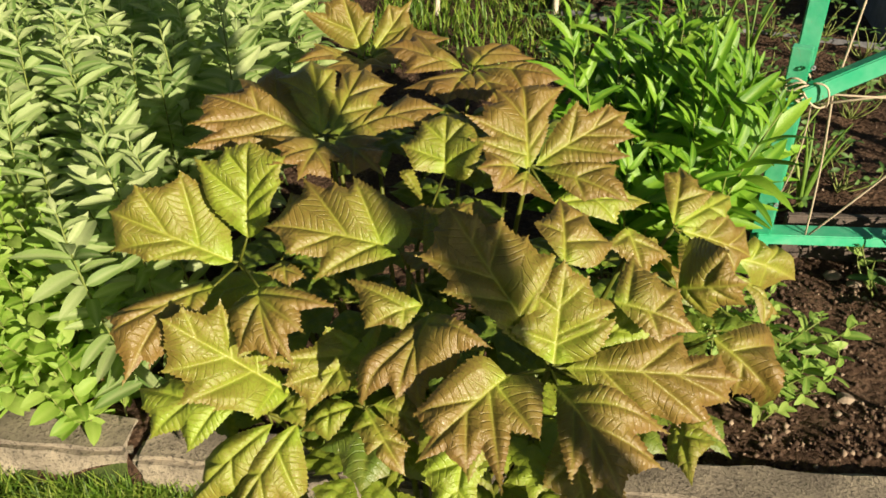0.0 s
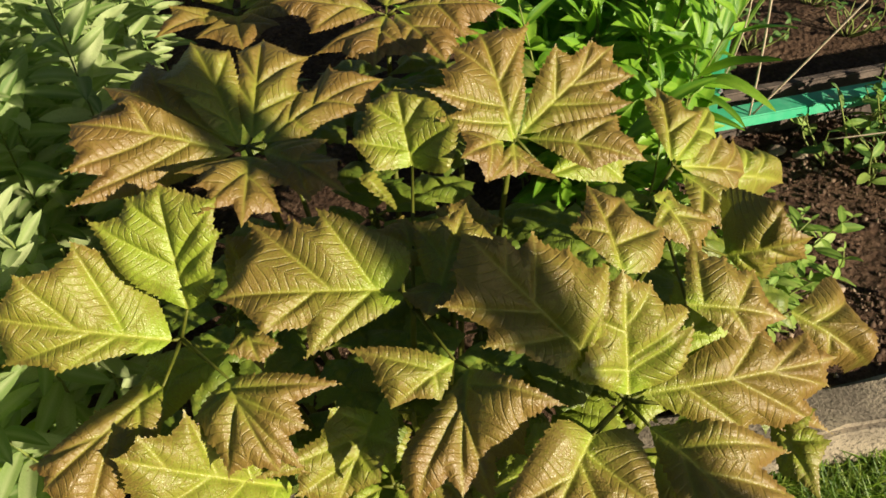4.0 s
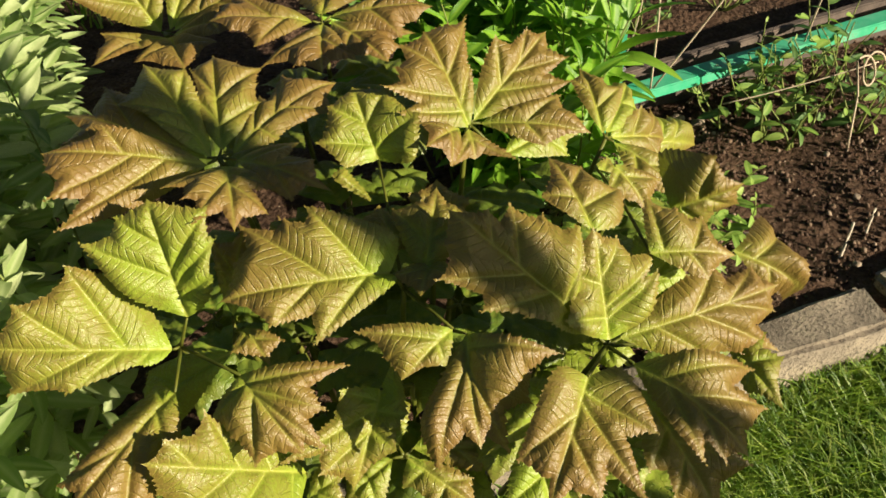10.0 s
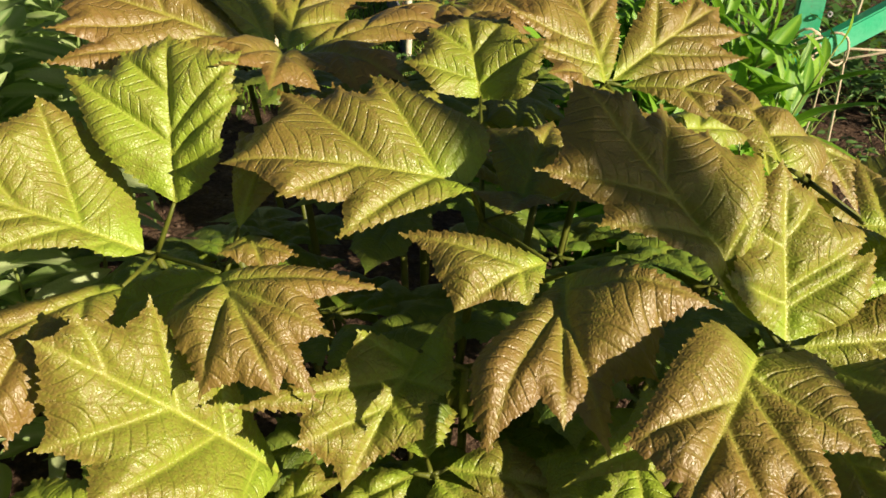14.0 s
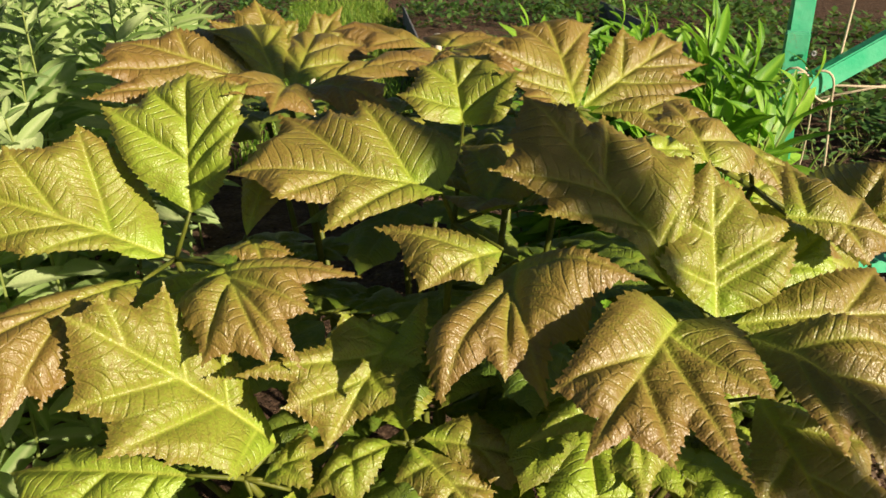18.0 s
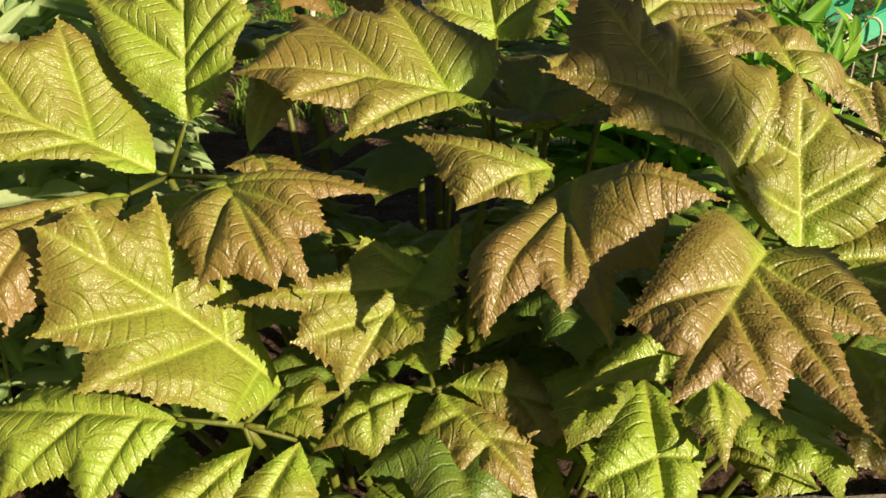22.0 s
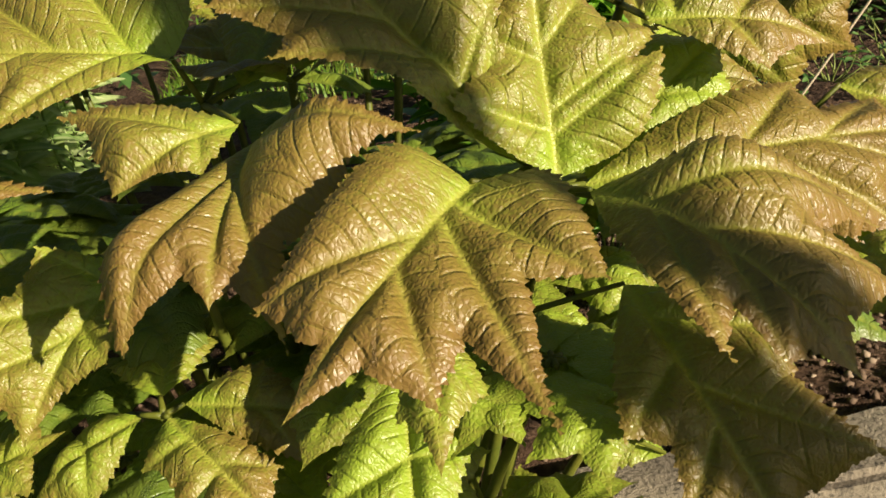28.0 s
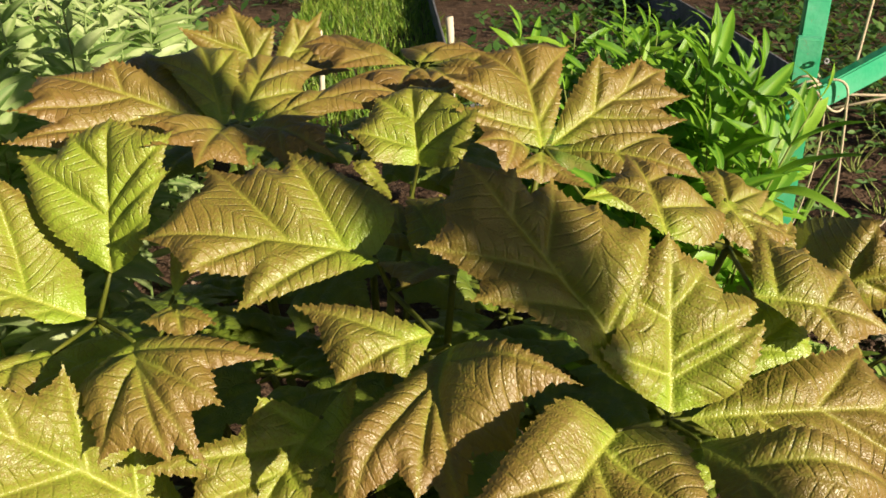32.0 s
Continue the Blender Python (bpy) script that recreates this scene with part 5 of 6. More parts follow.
def kerb_stone(x0, x1, shift=0.0, turn=0.0, drop=0.0, seed=0):
    mid, size = (x0 + x1) / 2, (x1 - x0) / math.cos(0.117)
    bm = plank((size, 0.115, 0.24), (0, 0, 0), bevel=0.012, rough=0.013, seed=seed)
    ob = thing("kerb_stone", "weathered grey-brown concrete kerb stone, chipped along its edges", "kerb", "kerb stones", me=from_bm("kerb_stone", bm, CONCRETE))
    ob.matrix_world = pose(mid, kerb_front(mid) + 0.055 + shift, -0.094 - drop, 0, 0, math.degrees(-0.117) + turn)
    return ob


for i in range(3):
    kerb_stone(-5.50 + 0.97 * i, -4.55 + 0.97 * i, 0.01 * (i % 2), 0.5 * i, 0.004, seed=40 + i)
    kerb_stone(1.97 + 0.97 * i, 2.92 + 0.97 * i, 0.03 - 0.01 * i, 0.4 * i, 0.0, seed=50 + i)
kerb_stone(-2.60, -1.66, seed=3)
kerb_stone(-1.64, -0.655, 0.004, 0.6, 0.003, seed=8)
kerb_stone(-0.635, 0.135, -0.006, -0.8, 0.006, seed=14)
kerb_stone(0.150, 1.000, 0.0, 0.0, 0.0, seed=21)
kerb_stone(1.045, 1.95, 0.052, 4.0, -0.006, seed=27)


def strips(count, place, length, width, lean, rnd, mat, name):
    """Many grass blades as one mesh: each a bent, tapering strip."""
    verts, faces = [], []
    for _ in range(count):
        x, y, z = place()
        h, w, g = rnd.uniform(*length), rnd.uniform(*width), rnd.uniform(0, 6.283)
        l = rnd.uniform(*lean) * h
        dx, dy = math.cos(g), math.sin(g)
        b = len(verts)
        for t, k in ((0.0, 1.0), (0.5, 0.8), (1.0, 0.08)):
            cx, cy, cz = x + dx * l * t * t, y + dy * l * t * t, z + h * t * (1 - 0.25 * t * lean[1])
            verts.append((cx - dy * w * k / 2, cy + dx * w * k / 2, cz))
            verts.append((cx + dy * w * k / 2, cy - dx * w * k / 2, cz))
        faces += [(b, b + 1, b + 3, b + 2), (b + 2, b + 3, b + 5, b + 4)]
    return mesh_of(name, verts, faces, mat)


def lawn():
    rnd = random.Random(5)

    def place():
        while True:
            x = rnd.uniform(*((-1.15, -0.15), (0.25, 1.55), (0.25, 1.55), (-1.9, 1.9))[rnd.randrange(4)])
            y = kerb_front(x) - 0.012 - abs(rnd.gauss(0, 0.30))
            if y > 0.15 and noise.noise((x * 6, y * 6, 2.0)) > rnd.uniform(-0.9, 0.35):
                return x, y, lay(x, y) - 0.004
    me = strips(44000, place, (0.030, 0.105), (0.0026, 0.0064), (0.2, 1.1), rnd, GRASS, "lawn_grass")
    thing("lawn_grass", "short green lawn grass growing up to the kerb", "grass", kind="stuff", me=me)

    def path_place():
        x, y = rnd.uniform(-0.35, 0.72), rnd.uniform(3.5, 11.0)
        return x + 0.10 * (y - 3.5) * 0.9, y, lay(x, y) - 0.004
    me = strips(9000, path_place, (0.05, 0.14), (0.006, 0.012), (0.2, 0.9), rnd, GRASS, "path_grass")
    thing("path_grass", "rough grass of a narrow path between beds", "grass", kind="stuff", me=me)


lawn()


# ---- leafy perennials ----
def blade_mesh(name, mat, width, fold, curl, belly=0.4, rows=7):
    """A leaf one long, along +y: a pointed blade, folded along its rib and curled down."""
    verts, faces, ribs = [], [], []
    for i in range(rows + 1):
        t = i / rows
        w = width * (t ** (0.55 * belly + 0.35)) * ((1 - t) ** 0.75) * 1.55 + 0.004
        z, y = -curl * t * t, t * (1 - 0.25 * curl * t)
        for k in (-1, -0.5, 0, 0.5, 1):
            verts.append((w * k, y, z + fold * abs(w * k) + 0.012 * math.sin(9 * t + 2 * k) * abs(k)))
            ribs.append(1.0 if k == 0 else 0.0)
    for i in range(rows):
        for j in range(4):
            a = i * 5 + j
            faces.append((a, a + 1, a + 6, a + 5))
    me = mesh_of(name, verts, faces, mat)
    me.attributes.new("rib", "FLOAT", "POINT").data.foreach_set("value", ribs)
    return me


def aim(at, way, size, roll=0.0):
    """The pose of a leaf at a place that points along way, its face upwards and to the sun but for roll."""
    way = Vector(way).normalized()
    side = way.cross(Vector((0, 0, 1)) + 0.9 * SUN)
    side = side.normalized() if side.length > 1e-3 else Vector((1, 0, 0))
    face = side.cross(way)
    turn = Matrix((side, way, face)).transposed().to_4x4()
    return Matrix.Translation(at) @ turn @ pose(0, 0, 0, 0, roll, 0) @ Matrix.Diagonal((size, size, size, 1))


def leafy_stem(plant, foot, top, blades, mat, gap, size, rise, rnd, bare=0.15, whorl=2, name="leaf", joined=False, least=3):
    """A stem of a plant with its leaves in pairs or whorls, each turned against the one below."""
    foot, top = Vector(foot), Vector(top)
    sag = Vector((rnd.uniform(-0.03, 0.03), rnd.uniform(-0.03, 0.03), 0))
    pts = bend(foot, top, sag, 7)
    stalk_ = tube(pts, [0.0036 - 0.0003 * i for i in range(8)], 5)
    pieces, ribs = [stalk_], [0.0] * len(stalk_[0])
    stem = None if joined else child("stem", mesh_of("stem", *stalk_, mat), plant)
    long = (top - foot).length
    n = max(least, int(long * (1 - bare) / gap))
    turn = rnd.uniform(0, 6.28)
    for i in range(n + 1):
        t = bare + (1 - bare) * (i / n if n else 1.0)
        k = min(6, int(t * 7))
        at = pts[k].lerp(pts[k + 1], t * 7 - k)
        turn += 1.57 + rnd.uniform(-0.3, 0.3)
        for j in range(whorl):
            g = turn + 6.283 * j / whorl + rnd.uniform(-0.25, 0.25)
            up = rise[0] + (rise[1] - rise[0]) * t ** 2 + rnd.uniform(-0.25, 0.25)
            s = rnd.uniform(*size) * (1.0 if t < 0.8 else 1.15 - 0.75 * (t - 0.8) / 0.2)
            blade = blades[rnd.randrange(len(blades))]
            m = aim(at, (math.cos(g) * math.cos(up), math.sin(g) * math.cos(up), math.sin(up)), s, rnd.uniform(-25, 25))
            if joined:
                pieces.append(([m @ v.co for v in blade.vertices], [tuple(f.vertices) for f in blade.polygons]))
                ribs += [1.0 if k % 5 == 2 else 0.0 for k in range(len(blade.vertices))]
            else:
                child(name, blade, stem).matrix_local = m
    if joined:
        me = mesh_of("stem", *merge(*pieces), blades[0].materials[0])
        me.attributes.new("rib", "FLOAT", "POINT").data.foreach_set("value", ribs)
        stem = tagged(child("stem", me, plant), kind="stuff")
    return stem


def border_perennials():
    rnd = random.Random(11)
    pale = [blade_mesh("pale_blade", GREY_LEAF, w, f, c) for w, f, c in ((0.200, 0.34, 0.22), (0.225, 0.26, 0.36), (0.175, 0.50, 0.14))]
    broad = [blade_mesh("broad_blade", FRONT_LEAF, w, f, c, 0.2) for w, f, c in ((0.330, 0.25, 0.22), (0.365, 0.18, 0.34), (0.300, 0.35, 0.14))]

    def limit(y):
        return float(np.interp(y, [1.25, 1.35, 1.45, 1.8, 2.2, 2.8, 3.4], [-0.66, -0.56, -0.51, -0.52, -0.44, -0.40, -0.42]))
    spots = []
    for iy in range(18):
        for ix in range(17):
            y = 1.33 + 0.100 * iy + rnd.uniform(-0.04, 0.04)
            x = -0.42 - 0.106 * ix + rnd.uniform(-0.045, 0.045)
            if x < limit(y) and y > kerb_front(x) + 0.105 and x > -0.55 - 0.62 * (y - 0.55):
                spots.append((x, y))
    for iy in range(7):
        for ix in range(9):
            x, y = -0.50 - 0.085 * ix + rnd.uniform(-0.03, 0.03), 1.30 + 0.072 * iy + rnd.uniform(-0.03, 0.03)
            if x < min(limit(y), -0.69) and y > kerb_front(x) + 0.11 and rnd.random() < 0.7:
                spots.append((x, y))
    cells = {}
    for x, y in spots:
        inside = y - kerb_front(x) - 0.10
        cells.setdefault((inside < 0.24 and x < -0.67, round(x / 0.33), round(y / 0.34)), []).append((x, y, inside))
    for (front, _, _), own in cells.items():
        cx, cy = sum(p[0] for p in own) / len(own), sum(p[1] for p in own) / len(own)
        label = "low leafy perennial with fresh green oval leaves beside the kerb" if front else "bushy upright perennial with pale grey-green pointed leaves"
        plant = thing("border_perennial", label, "plant", "kerbside perennials" if front else "border perennials", at=(cx, cy, 0))
        for x, y, inside in own:
            foot = (x - cx, y - cy, -0.02)
            if front:
                h = (0.25 + 1.1 * inside) * rnd.uniform(0.85, 1.12)
                for lean in (-1, 0, 1):
                    top = (foot[0] + 0.045 * lean + rnd.uniform(-0.03, 0.03), foot[1] - 0.12 + rnd.uniform(-0.06, 0.07), h * rnd.uniform(0.75, 1.05))
                    leafy_stem(plant, foot, top, broad, STEM, 0.038, (0.050, 0.074), (0.10, 0.75), rnd, 0.10, 2)
                continue
            edge = min(1.0, max(0.0, (inside - 0.20) / 0.20, (x + 0.74) / 0.10))
            h = (0.52 + 0.19 * edge) * rnd.uniform(0.86, 1.10)
            top = (foot[0] + rnd.uniform(-0.05, 0.05), foot[1] + rnd.uniform(-0.08, 0.03) - (0.12 if x > -0.74 and inside < 0.4 else 0.0), h)
            leafy_stem(plant, foot, top, pale, STEM, 0.036, (0.074, 0.120), (-0.05, 0.80), rnd, 0.22, 3, joined=y > 2.05 or x < -1.25)


border_perennials()


def dry_flower(at):
    """A spent flower head: many small brown and dull pink balls on a short stalk."""
    rnd = random.Random(6)
    head = thing("dry_flower_head", "small spent brown flower cluster on a short stalk", "flower", at=at)
    child("stalk", mesh_of("stalk", *tube([(0, 0, -at[2]), (0.004, 0, -0.06), (0, 0, 0)], 0.0022, 6), STEM), head)
    bm = bmesh.new()
    for _ in range(46):
        m = Matrix.Translation((rnd.gauss(0, 0.016), rnd.gauss(0, 0.014), rnd.gauss(0, 0.024)))
        bmesh.ops.create_icosphere(bm, subdivisions=1, radius=rnd.uniform(0.0028, 0.0050), matrix=m)
    tagged(child("floret_cluster", from_bm("floret_cluster", bm, matt("dry_floret", (0.17, 0.085, 0.045), (0.42, 0.30, 0.13), 160.0, 0.9, 0.001)), head), kind="stuff")


dry_flower((-0.692, 1.414, 0.13))


def bright_perennial():
    rnd = random.Random(23)
    blades = [blade_mesh("bright_blade", BRIGHT_LEAF, w, f, c) for w, f, c in ((0.135, 0.40, 0.26), (0.155, 0.30, 0.46), (0.120, 0.50, 0.34))]
    for cx, cy, n in ((0.56, 1.84, 21), (0.66, 2.05, 21), (0.50, 2.08, 18)):
        plant = thing("bright_perennial", "dense bright green perennial with long drooping lance leaves", "plant", "bright perennials", at=(cx, cy, 0))
        for i in range(n):
            g, r = i * 2.4, 0.18 * math.sqrt((i + 0.5) / n)
            foot = (0.6 * r * math.cos(g), 0.6 * r * math.sin(g), -0.02)
            top = (1.35 * r * math.cos(g), 1.35 * r * math.sin(g), rnd.uniform(0.54, 0.73) - 0.6 * r)
            leafy_stem(plant, foot, top, blades, STEM, 0.044, (0.130, 0.200), (0.05, 1.15), rnd, 0.30, 2)


bright_perennial()


def sprig(at, n, size, label, rnd, spread=0.10, high=0.16):
    blades = [blade_mesh("sprig_blade", SPRIG_LEAF, 0.26, 0.2, 0.25), blade_mesh("sprig_blade", SPRIG_LEAF, 0.29, 0.15, 0.15)]
    plant = thing("young_plant", label, "plant", at=at)
    for i in range(n):
        g = 6.283 * i / n + rnd.uniform(-0.4, 0.4)
        top = (spread * math.cos(g), spread * math.sin(g), high * rnd.uniform(0.6, 1.1))
        leafy_stem(plant, (0, 0, -0.01), top, blades, STEM, 0.028, (size * 0.7, size * 1.05), (0.1, 0.5), rnd, 0.35, 2)


sprig((0.72, 1.56, 0.0), 7, 0.066, "pale green young plant with pointed leaflets in the soil", random.Random(4), 0.13, 0.30)
sprig((0.79, 1.49, 0.0), 7, 0.064, "pale green young plant with pointed leaflets in the soil", random.Random(14), 0.11, 0.24)
sprig((0.71, 1.40, 0.0), 6, 0.058, "small pale green seedling in dark soil", random.Random(9), 0.10, 0.18)
sprig((0.62, 1.52, 0.0), 6, 0.064, "pale green young plant under the bronze leaves", random.Random(19), 0.12, 0.28)


# ---- the green trellis ----
def trellis():
    frame_ = thing("trellis", "green painted wooden trellis strung with jute twine", "trellis")

    def batten(name, a, b, w, d, parent, spin=0.0):
        a, b = Vector(a), Vector(b)
        way = (b - a).normalized()
        bm = plank((w, d, (b - a).length), (0, 0, 0), bevel=0.003, rough=0.0)
        turn = way.to_track_quat("Z", "Y").to_matrix().to_4x4()
        bm.transform(Matrix.Translation((a + b) / 2) @ turn @ pose(0, 0, 0, 0, 0, spin))
        return child(name, from_bm(name, bm, GREEN, False), parent)

    batten("post", (0.893, 2.012, 0.0), (0.858, 1.925, 1.15), 0.045, 0.028, frame_)
    batten("post_cleat", (0.878, 1.985, 0.06), (0.845, 1.922, 0.675), 0.048, 0.024, frame_)
    batten("strut", (0.865, 1.905, 0.560), (1.62, 1.735, 1.035), 0.026, 0.048, frame_, 12.0)
    batten("bottom_bar", (0.86, 1.985, 0.125), (2.30, 1.885, 0.125), 0.058, 0.030, frame_)
    batten("far_post", (2.28, 1.90, 0.0), (2.26, 1.80, 1.15), 0.045, 0.028, frame_)

    def twine(points, r=0.0029):
        return child("twine", mesh_of("twine", *tube(points, r, 6), TWINE), frame_)

    k = Vector((0.850, 1.895, 0.572))
    twine(bend(k, (2.26, 1.82, 0.545), (0, 0, -0.012)))
    twine(bend(k + Vector((0.05, 0, -0.03)), (2.26, 1.80, 0.80), (0, 0, -0.01)))
    twine(bend((0.85, 1.91, 0.80), (2.26, 1.80, 0.79), (0, 0, -0.012)))
    twine(bend((0.955, 1.885, 1.02), (0.930, 1.90, 0.575), (0.004, 0, 0)))
    twine(bend((0.930, 1.90, 0.575), (0.985, 1.955, 0.14), (0.006, 0, 0)))
    twine(bend((1.27, 1.875, 0.555), (0.995, 1.955, 0.14), (0.004, 0, 0)))
    twine(bend((1.27, 1.875, 0.555), (1.40, 1.86, 0.80)))
    twine(bend((1.55, 1.86, 0.79), (1.50, 1.93, 0.14)))
    twine(bend(k + Vector((0.03, 0.0, 0.0)), (0.885, 1.955, 0.25), (0.012, -0.01, 0)), 0.0018)
    for i in range(7):
        z = 0.548 + 0.008 * i
        ring = [(0.852 + 0.029 * math.cos(a), 1.918 + 0.024 * math.sin(a), z + 0.010 * math.sin(a * 2 + i)) for a in np.linspace(0, 6.283, 13)]
        twine(ring, 0.0026)
    twine(bend((0.87, 1.882, 0.60), (0.91, 1.872, 0.545), (0.01, -0.01, 0.02)), 0.0026)
    twine(bend((0.85, 1.882, 0.58), (0.93, 1.90, 0.545), (0.0, -0.01, -0.022)), 0.0024)
    for s in ((0.864, 1.902, 0.635), (0.880, 1.955, 0.24)):
        ring = [(s[0] + 0.0045 * math.cos(a), s[1] - 0.014, s[2] + 0.0045 * math.sin(a)) for a in np.linspace(0, 6.283, 9)]
        child("nail_head", mesh_of("nail_head", *tube(ring, 0.0022, 5), SLATE), frame_)


trellis()


# ---- boards, stakes and beds behind ----
def board(name, label, category, a, b, high, thick, mat, z0=-0.03, cuts=0.0):
    a, b = Vector(a), Vector(b)
    ob = thing(name, label, category, me=from_bm(name, plank(((b - a).length, thick, high), (0, 0, 0), bevel=0.004, rough=0.003, seed=5), mat))
    ob.matrix_world = Matrix.Translation(((a + b) / 2).to_3d() + Vector((0, 0, z0 + high / 2))) @ Matrix.Rotation(math.atan2(b.y - a.y, b.x - a.x), 4, "Z")
    return ob


DARK_WOOD = matt("dark_board", (0.05, 0.04, 0.034), (0.16, 0.125, 0.10), 18.0, 0.85, 0.004)
board("bed_board", "dark weathered bed board behind the trellis bar", "board", (0.98, 2.075, 0), (2.6, 1.965, 0), 0.165, 0.026, DARK_WOOD)
board("bed_edging", "grey slate edging board of a raised bed beside a path", "edging", (0.62, 4.30, 0), (1.22, 8.6, 0), 0.20, 0.016, SLATE)
board("bed_edging", "grey slate edging board with a pale top edge", "edging", (2.05, 3.75, 0), (3.20, 8.6, 0), 0.24, 0.018, SLATE)
board("bed_edging", "grey slate edging board across the end of a bed", "edging", (0.64, 4.28, 0), (2.05, 3.76, 0), 0.05, 0.016, SLATE)


def stake(a, b, r, label):
    rnd = random.Random(int(a[0] * 100))
    pts = bend(a, b, (0.006, 0.004, 0), 7)
    thing("wooden_stake", label, "stake", me=mesh_of("wooden_stake", *tube(pts, [r * rnd.uniform(0.9, 1.08) for _ in pts], 8), PALE_WOOD))


stake((0.012, 4.25, -0.05), (0.02, 4.24, 0.37), 0.013, "pale bare wooden stake in the far bed")
stake((0.60, 4.22, -0.05), (0.585, 4.20, 0.42), 0.016, "pale grey post at the corner of a bed")
stake((1.052, 1.308, -0.01), (1.086, 1.325, 0.085), 0.0035, "short dry straw-coloured stick standing in soil")
stake((1.165, 1.34, -0.01), (1.20, 1.36, 0.055), 0.003, "short dry yellowed stem in soil")


def pebble(x, y, r, seed):
    bm = bmesh.new()
    bmesh.ops.create_icosphere(bm, subdivisions=2, radius=r)
    for v in bm.verts:
        v.co = Vector((v.co.x * 1.25, v.co.y, v.co.z * 0.7)) + 0.35 * r * noise.noise_vector(v.co * (0.9 / r) + Vector((seed, 0, 0)))
    thing("pebble", "pale beige pebble on dark soil", "stone", "pebbles on the soil", me=from_bm("pebble", bm, STONE), at=(x, y, lay(x, y) + 0.35 * r))


for i, (x, y, r) in enumerate(((1.00, 1.66, 0.013), (0.936, 1.477, 0.016), (1.07, 1.273, 0.010), (1.09, 1.95, 0.02), (1.14, 1.92, 0.016), (0.90, 1.43, 0.007), (1.25, 1.45, 0.009), (0.86, 1.60, 0.007), (1.32, 1.62, 0.008))):
    pebble(x, y, r, i)


def crumbs():
    """Loose clods of soil and pale crumbs, as one scatter."""
    rnd = random.Random(31)
    verts, faces = [], []
    heaps = [(rnd.uniform(0.35, 1.9), rnd.uniform(1.15, 2.1), rnd.uniform(0.015, 0.07)) for _ in range(260)]
    for i in range(17000):
        if i % 4:
            x, y, wide = rnd.choice(heaps)
            x, y = rnd.gauss(x, wide), rnd.gauss(y, wide)
        else:
            x, y = rnd.uniform(-1.0, 2.4), rnd.uniform(1.2, 3.6)
        if y < kerb_front(x) + 0.12:
            continue
        r = 0.0014 + 0.0085 * rnd.random() ** 5
        c = Vector((x, y, lay(x, y) + 0.3 * r))
        b = len(verts)
        for d in ((1, 0, 0), (-1, 0, 0), (0, 1, 0), (0, -1, 0), (0, 0, 1), (0, 0, -1)):
            verts.append(c + Vector(d) * r * rnd.uniform(0.45, 1.45))
        for f in ((0, 2, 4), (2, 1, 4), (1, 3, 4), (3, 0, 4), (2, 0, 5), (1, 2, 5), (3, 1, 5), (0, 3, 5)):
            faces.append(tuple(b + k for k in f))
    n = Nodes("soil_crumb")
    isle = n.add("ShaderNodeNewGeometry").outputs["Random Per Island"]
    mat = n.done(n.ramp(isle, ((0.0, (0.030, 0.017, 0.011)), (0.5, (0.080, 0.052, 0.036)), (0.90, (0.17, 0.118, 0.080)), (1.0, (0.36, 0.28, 0.20)))), 0.95, n.bump(n.noise(300.0), 0.002, 0.6), gloss=0.15)
    thing("soil_crumbs", "loose dark clods and crumbs lying on the soil", "soil", kind="stuff", me=mesh_of("soil_crumbs", verts, faces, mat, True))


crumbs()


# ---- climbing seedlings and twine loop before the trellis ----
def seedlings():
    rnd = random.Random(17)
    blades = [blade_mesh("seedling_blade", SPRIG_LEAF, 0.27, 0.15, 0.2), blade_mesh("seedling_blade", BED_LEAF, 0.27, 0.15, 0.25)]
    for x, y, h in ((1.22, 1.76, 0.16), (1.30, 1.84, 0.22), (1.38, 1.78, 0.20), (1.45, 1.66, 0.22), (1.50, 1.80, 0.26), (1.17, 1.86, 0.14), (1.60, 1.78, 0.24), (1.36, 1.92, 0.26), (1.55, 1.92, 0.30), (1.26, 1.70, 0.12), (1.33, 1.72, 0.13), (1.42, 1.86, 0.24), (1.48, 1.72, 0.16), (1.25, 1.90, 0.24)):
        plant = thing("climbing_seedling", "spindly climbing seedling with small green leaves", "plant", "climbing seedlings", at=(x, y, 0))
        for i in range(3):
            g = rnd.uniform(0, 6.28)
            leafy_stem(plant, (0.01 * i, 0, -0.01), (0.08 * math.cos(g), 0.08 * math.sin(g), h * rnd.uniform(0.75, 1.1)), blades, STEM, 0.040, (0.044, 0.076), (0.0, 0.6), rnd, 0.35, 1)


seedlings()
loop = [(1.47 + 0.030 * math.cos(a) - 0.006 * a, 1.66 + 0.012 * math.sin(a), 0.20 + 0.040 * math.sin(a)) for a in np.linspace(0, 8.5, 26)]
loop += [(1.40, 1.64, 0.15), (1.375, 1.61, 0.06), (1.37, 1.60, 0.0)]
thing("twine_loop", "loose loop of pale jute twine above the seedlings", "twine", me=mesh_of("twine_loop", *tube(loop, 0.0028, 6), TWINE))
thing("guide_string", "taut pale string across the seedlings", "twine", me=mesh_of("guide_string", *tube(bend((1.12, 1.82, 0.12), (1.47, 1.66, 0.215), (0, 0, -0.006)), 0.0018, 5), TWINE))


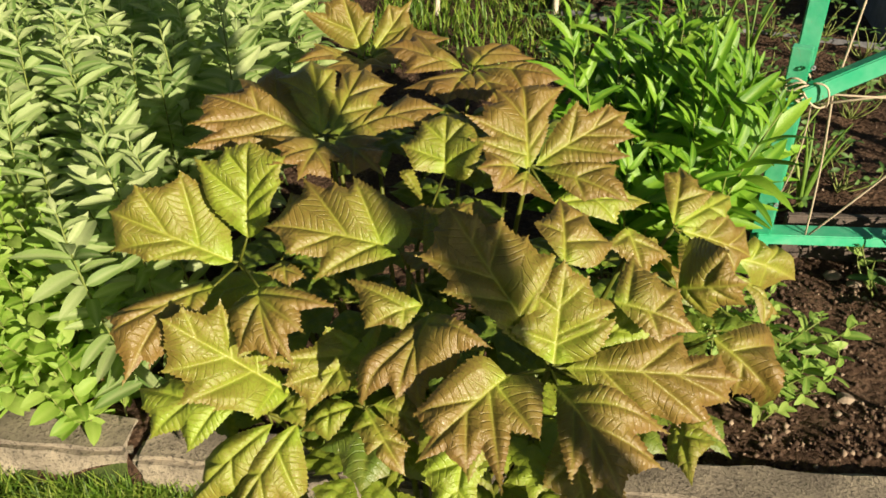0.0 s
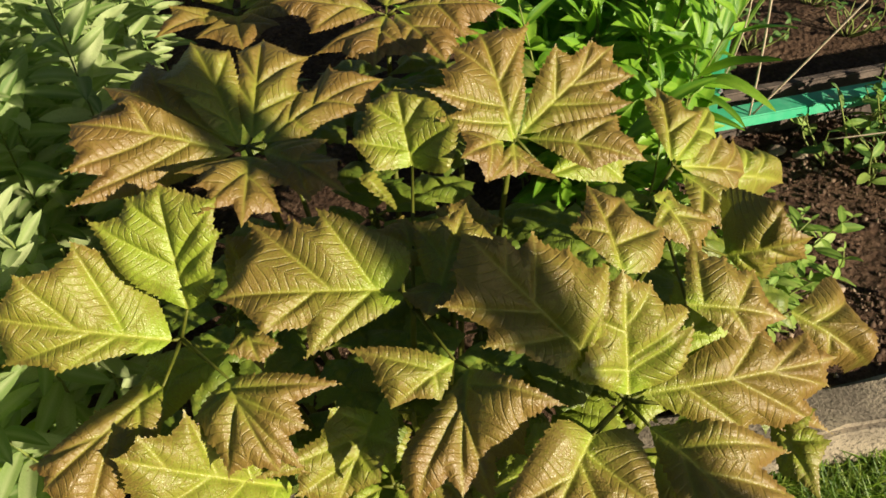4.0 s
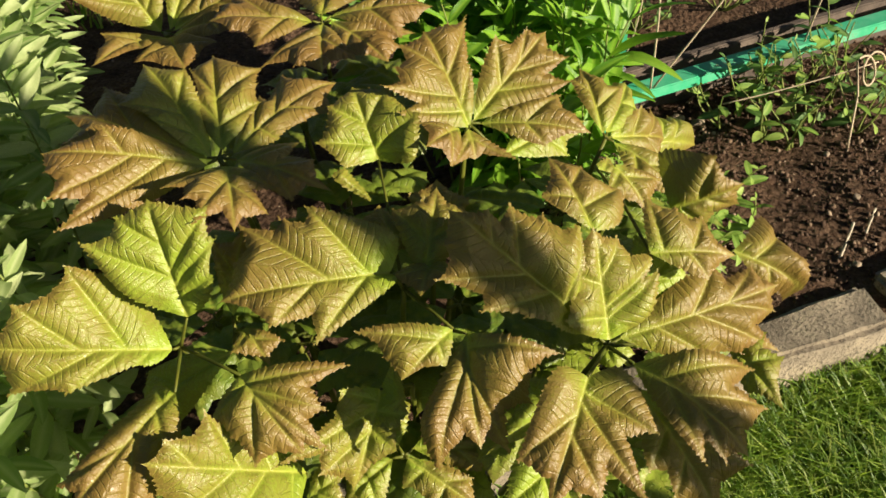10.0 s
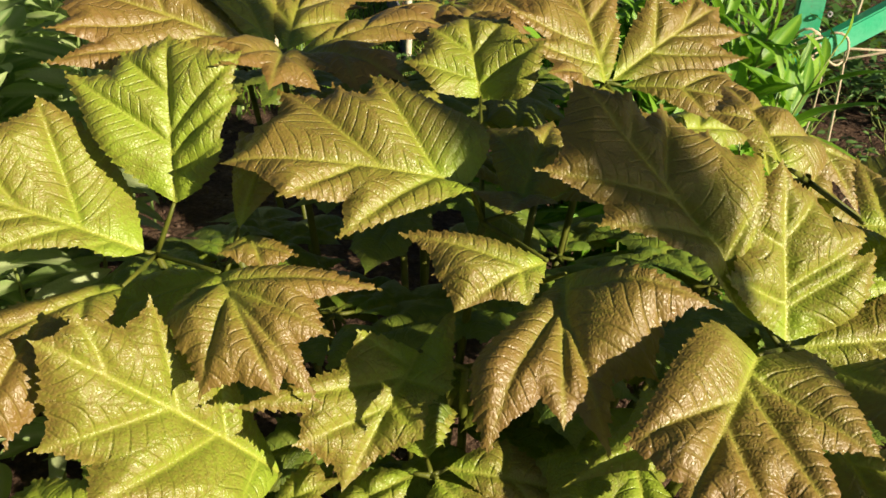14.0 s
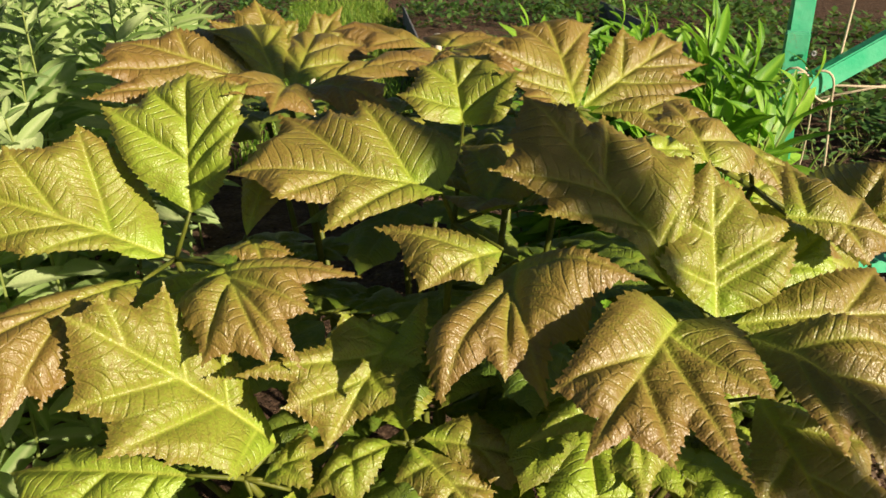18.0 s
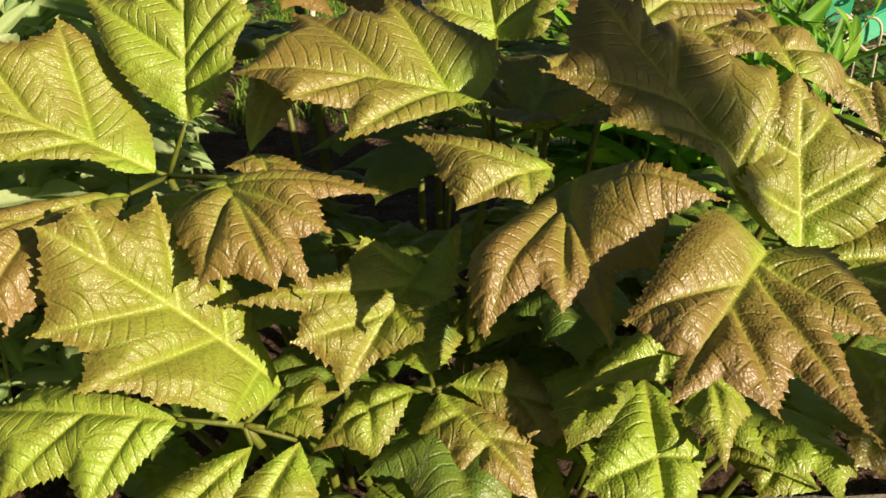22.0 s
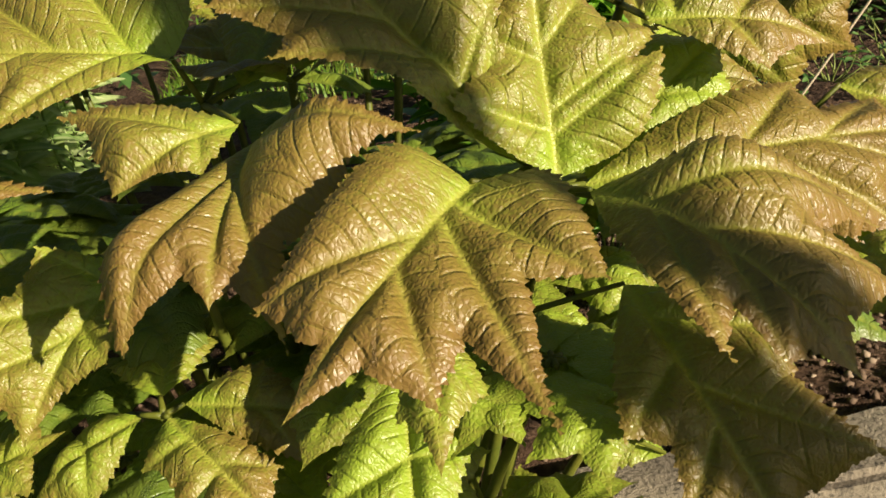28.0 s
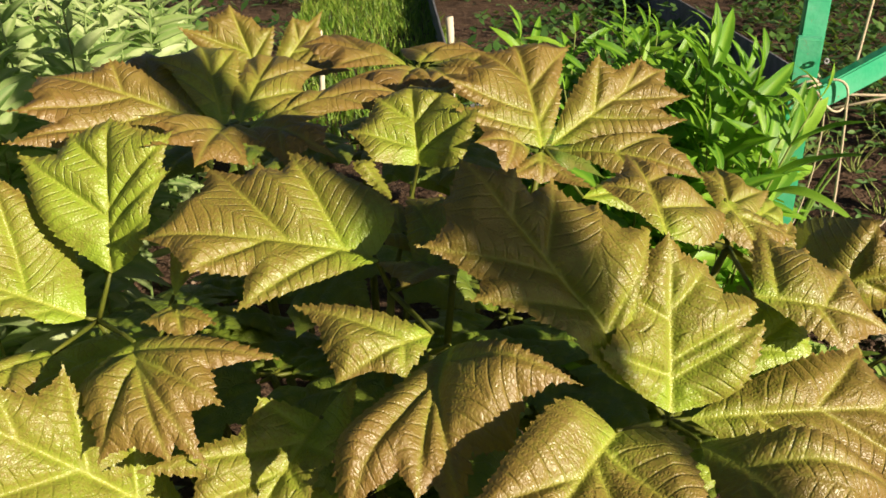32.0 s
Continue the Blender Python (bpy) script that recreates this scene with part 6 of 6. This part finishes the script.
# ---- vegetable beds far behind ----
def bed_plants():
    rnd = random.Random(41)
    blades = [blade_mesh("bed_blade", BED_LEAF, 0.34, 0.15, 0.3), blade_mesh("bed_blade", BED_LEAF, 0.30, 0.25, 0.2)]
    spots = [(1.08 + 0.27 * i + rnd.uniform(-0.06, 0.06), 2.38 + 0.30 * j + rnd.uniform(-0.08, 0.08)) for j in range(6) for i in range(6)]
    spots += [(0.55 + 0.34 * i + rnd.uniform(-0.08, 0.08), 3.05 + 0.4 * j + rnd.uniform(-0.08, 0.08)) for j in range(3) for i in range(3)]
    for x, y in spots:
        if rnd.random() < 0.16:
            continue
        plant = thing("strawberry_plant", "low green strawberry-like plant in a dark bed", "plant", "bed plants", at=(x, y, 0))
        for i in range(11):
            g = i * 2.4 + rnd.uniform(-0.3, 0.3)
            r, h = rnd.uniform(0.05, 0.11), rnd.uniform(0.06, 0.15)
            leafy_stem(plant, (0, 0, -0.01), (r * math.cos(g), r * math.sin(g), h), blades, STEM, 0.5, (0.065, 0.095), (0.05, 0.3), rnd, 0.97, 3, least=0)
    for x, y in ((1.10, 3.55), (1.24, 3.62), (1.32, 3.48), (1.02, 2.30), (1.10, 2.26)):
        plant = thing("garlic_plant", "upright narrow grey-green garlic leaves in a bed", "plant", "garlic plants", at=(x, y, 0))
        for i in range(5):
            g = i * 1.3
            a = bend((0, 0, 0), (0.10 * math.cos(g), 0.10 * math.sin(g), rnd.uniform(0.26, 0.40)), (-0.02 * math.cos(g), -0.02 * math.sin(g), 0.02), 6)
            child("leaf", mesh_of("leaf", *tube(a, [0.0075, 0.0075, 0.007, 0.006, 0.005, 0.0035, 0.001], 4), SPRIG_LEAF), plant)


bed_plants()


def far_growth():
    """The mixed growth of the far beds, too small and dense to count."""
    rnd = random.Random(53)
    verts, faces = [], []
    for _ in range(2800):
        y = 2.9 + 10.0 * rnd.random() ** 1.6
        x = rnd.uniform(-4.0, 5.5)
        lane = 0.10 * (y - 3.5)
        if -0.35 + lane < x < 0.70 + lane or noise.noise((x * 0.8, y * 0.5, 3.0)) < -0.12:
            continue
        h = rnd.uniform(0.06, 0.24) + (0.18 if x < -0.3 else 0.0)
        for _ in range(14):
            c = Vector((x + rnd.gauss(0, 0.10), y + rnd.gauss(0, 0.10), h * rnd.uniform(0.3, 1.0)))
            g, up, s = rnd.uniform(0, 6.28), rnd.uniform(-0.2, 0.9), rnd.uniform(0.05, 0.11)
            d = Vector((math.cos(g) * math.cos(up), math.sin(g) * math.cos(up), math.sin(up))) * s
            e = d.cross(Vector((0, 0, 1))).normalized() * s * 0.26
            b = len(verts)
            verts += [c, c + d * 0.5 + e, c + d + Vector((0, 0, -0.1 * s)), c + d * 0.5 - e]
            faces.append((b, b + 1, b + 2, b + 3))
    thing("far_growth", "mixed green growth of the vegetable beds behind", "plant", kind="stuff", me=mesh_of("far_growth", verts, faces, BED_LEAF))


far_growth()


# ---- an unseen column, added behind the camera to throw the one broad shadow ----
def shadow_caster():
    # Height, sideways shift and radius, shaped to give the shadow its edges.
    spots = ((-0.15, 0.012, 0.028), (0.6, 0.012, 0.030), (1.13, 0.008, 0.036), (1.22, 0.008, 0.036), (1.29, 0.022, 0.024), (1.36, 0.018, 0.028), (1.57, -0.005, 0.050), (1.74, -0.020, 0.056), (2.3, -0.030, 0.060))
    pts = [(1.45 - 0.815 * off, -0.885 - 0.58 * off, z) for z, off, _ in spots]
    thing("wooden_post", "unseen upright column added to throw the broad shadow across the leaves", "post", me=mesh_of("wooden_post", *tube(pts, [r for _, _, r in spots], 14), DARK_WOOD))


shadow_caster()
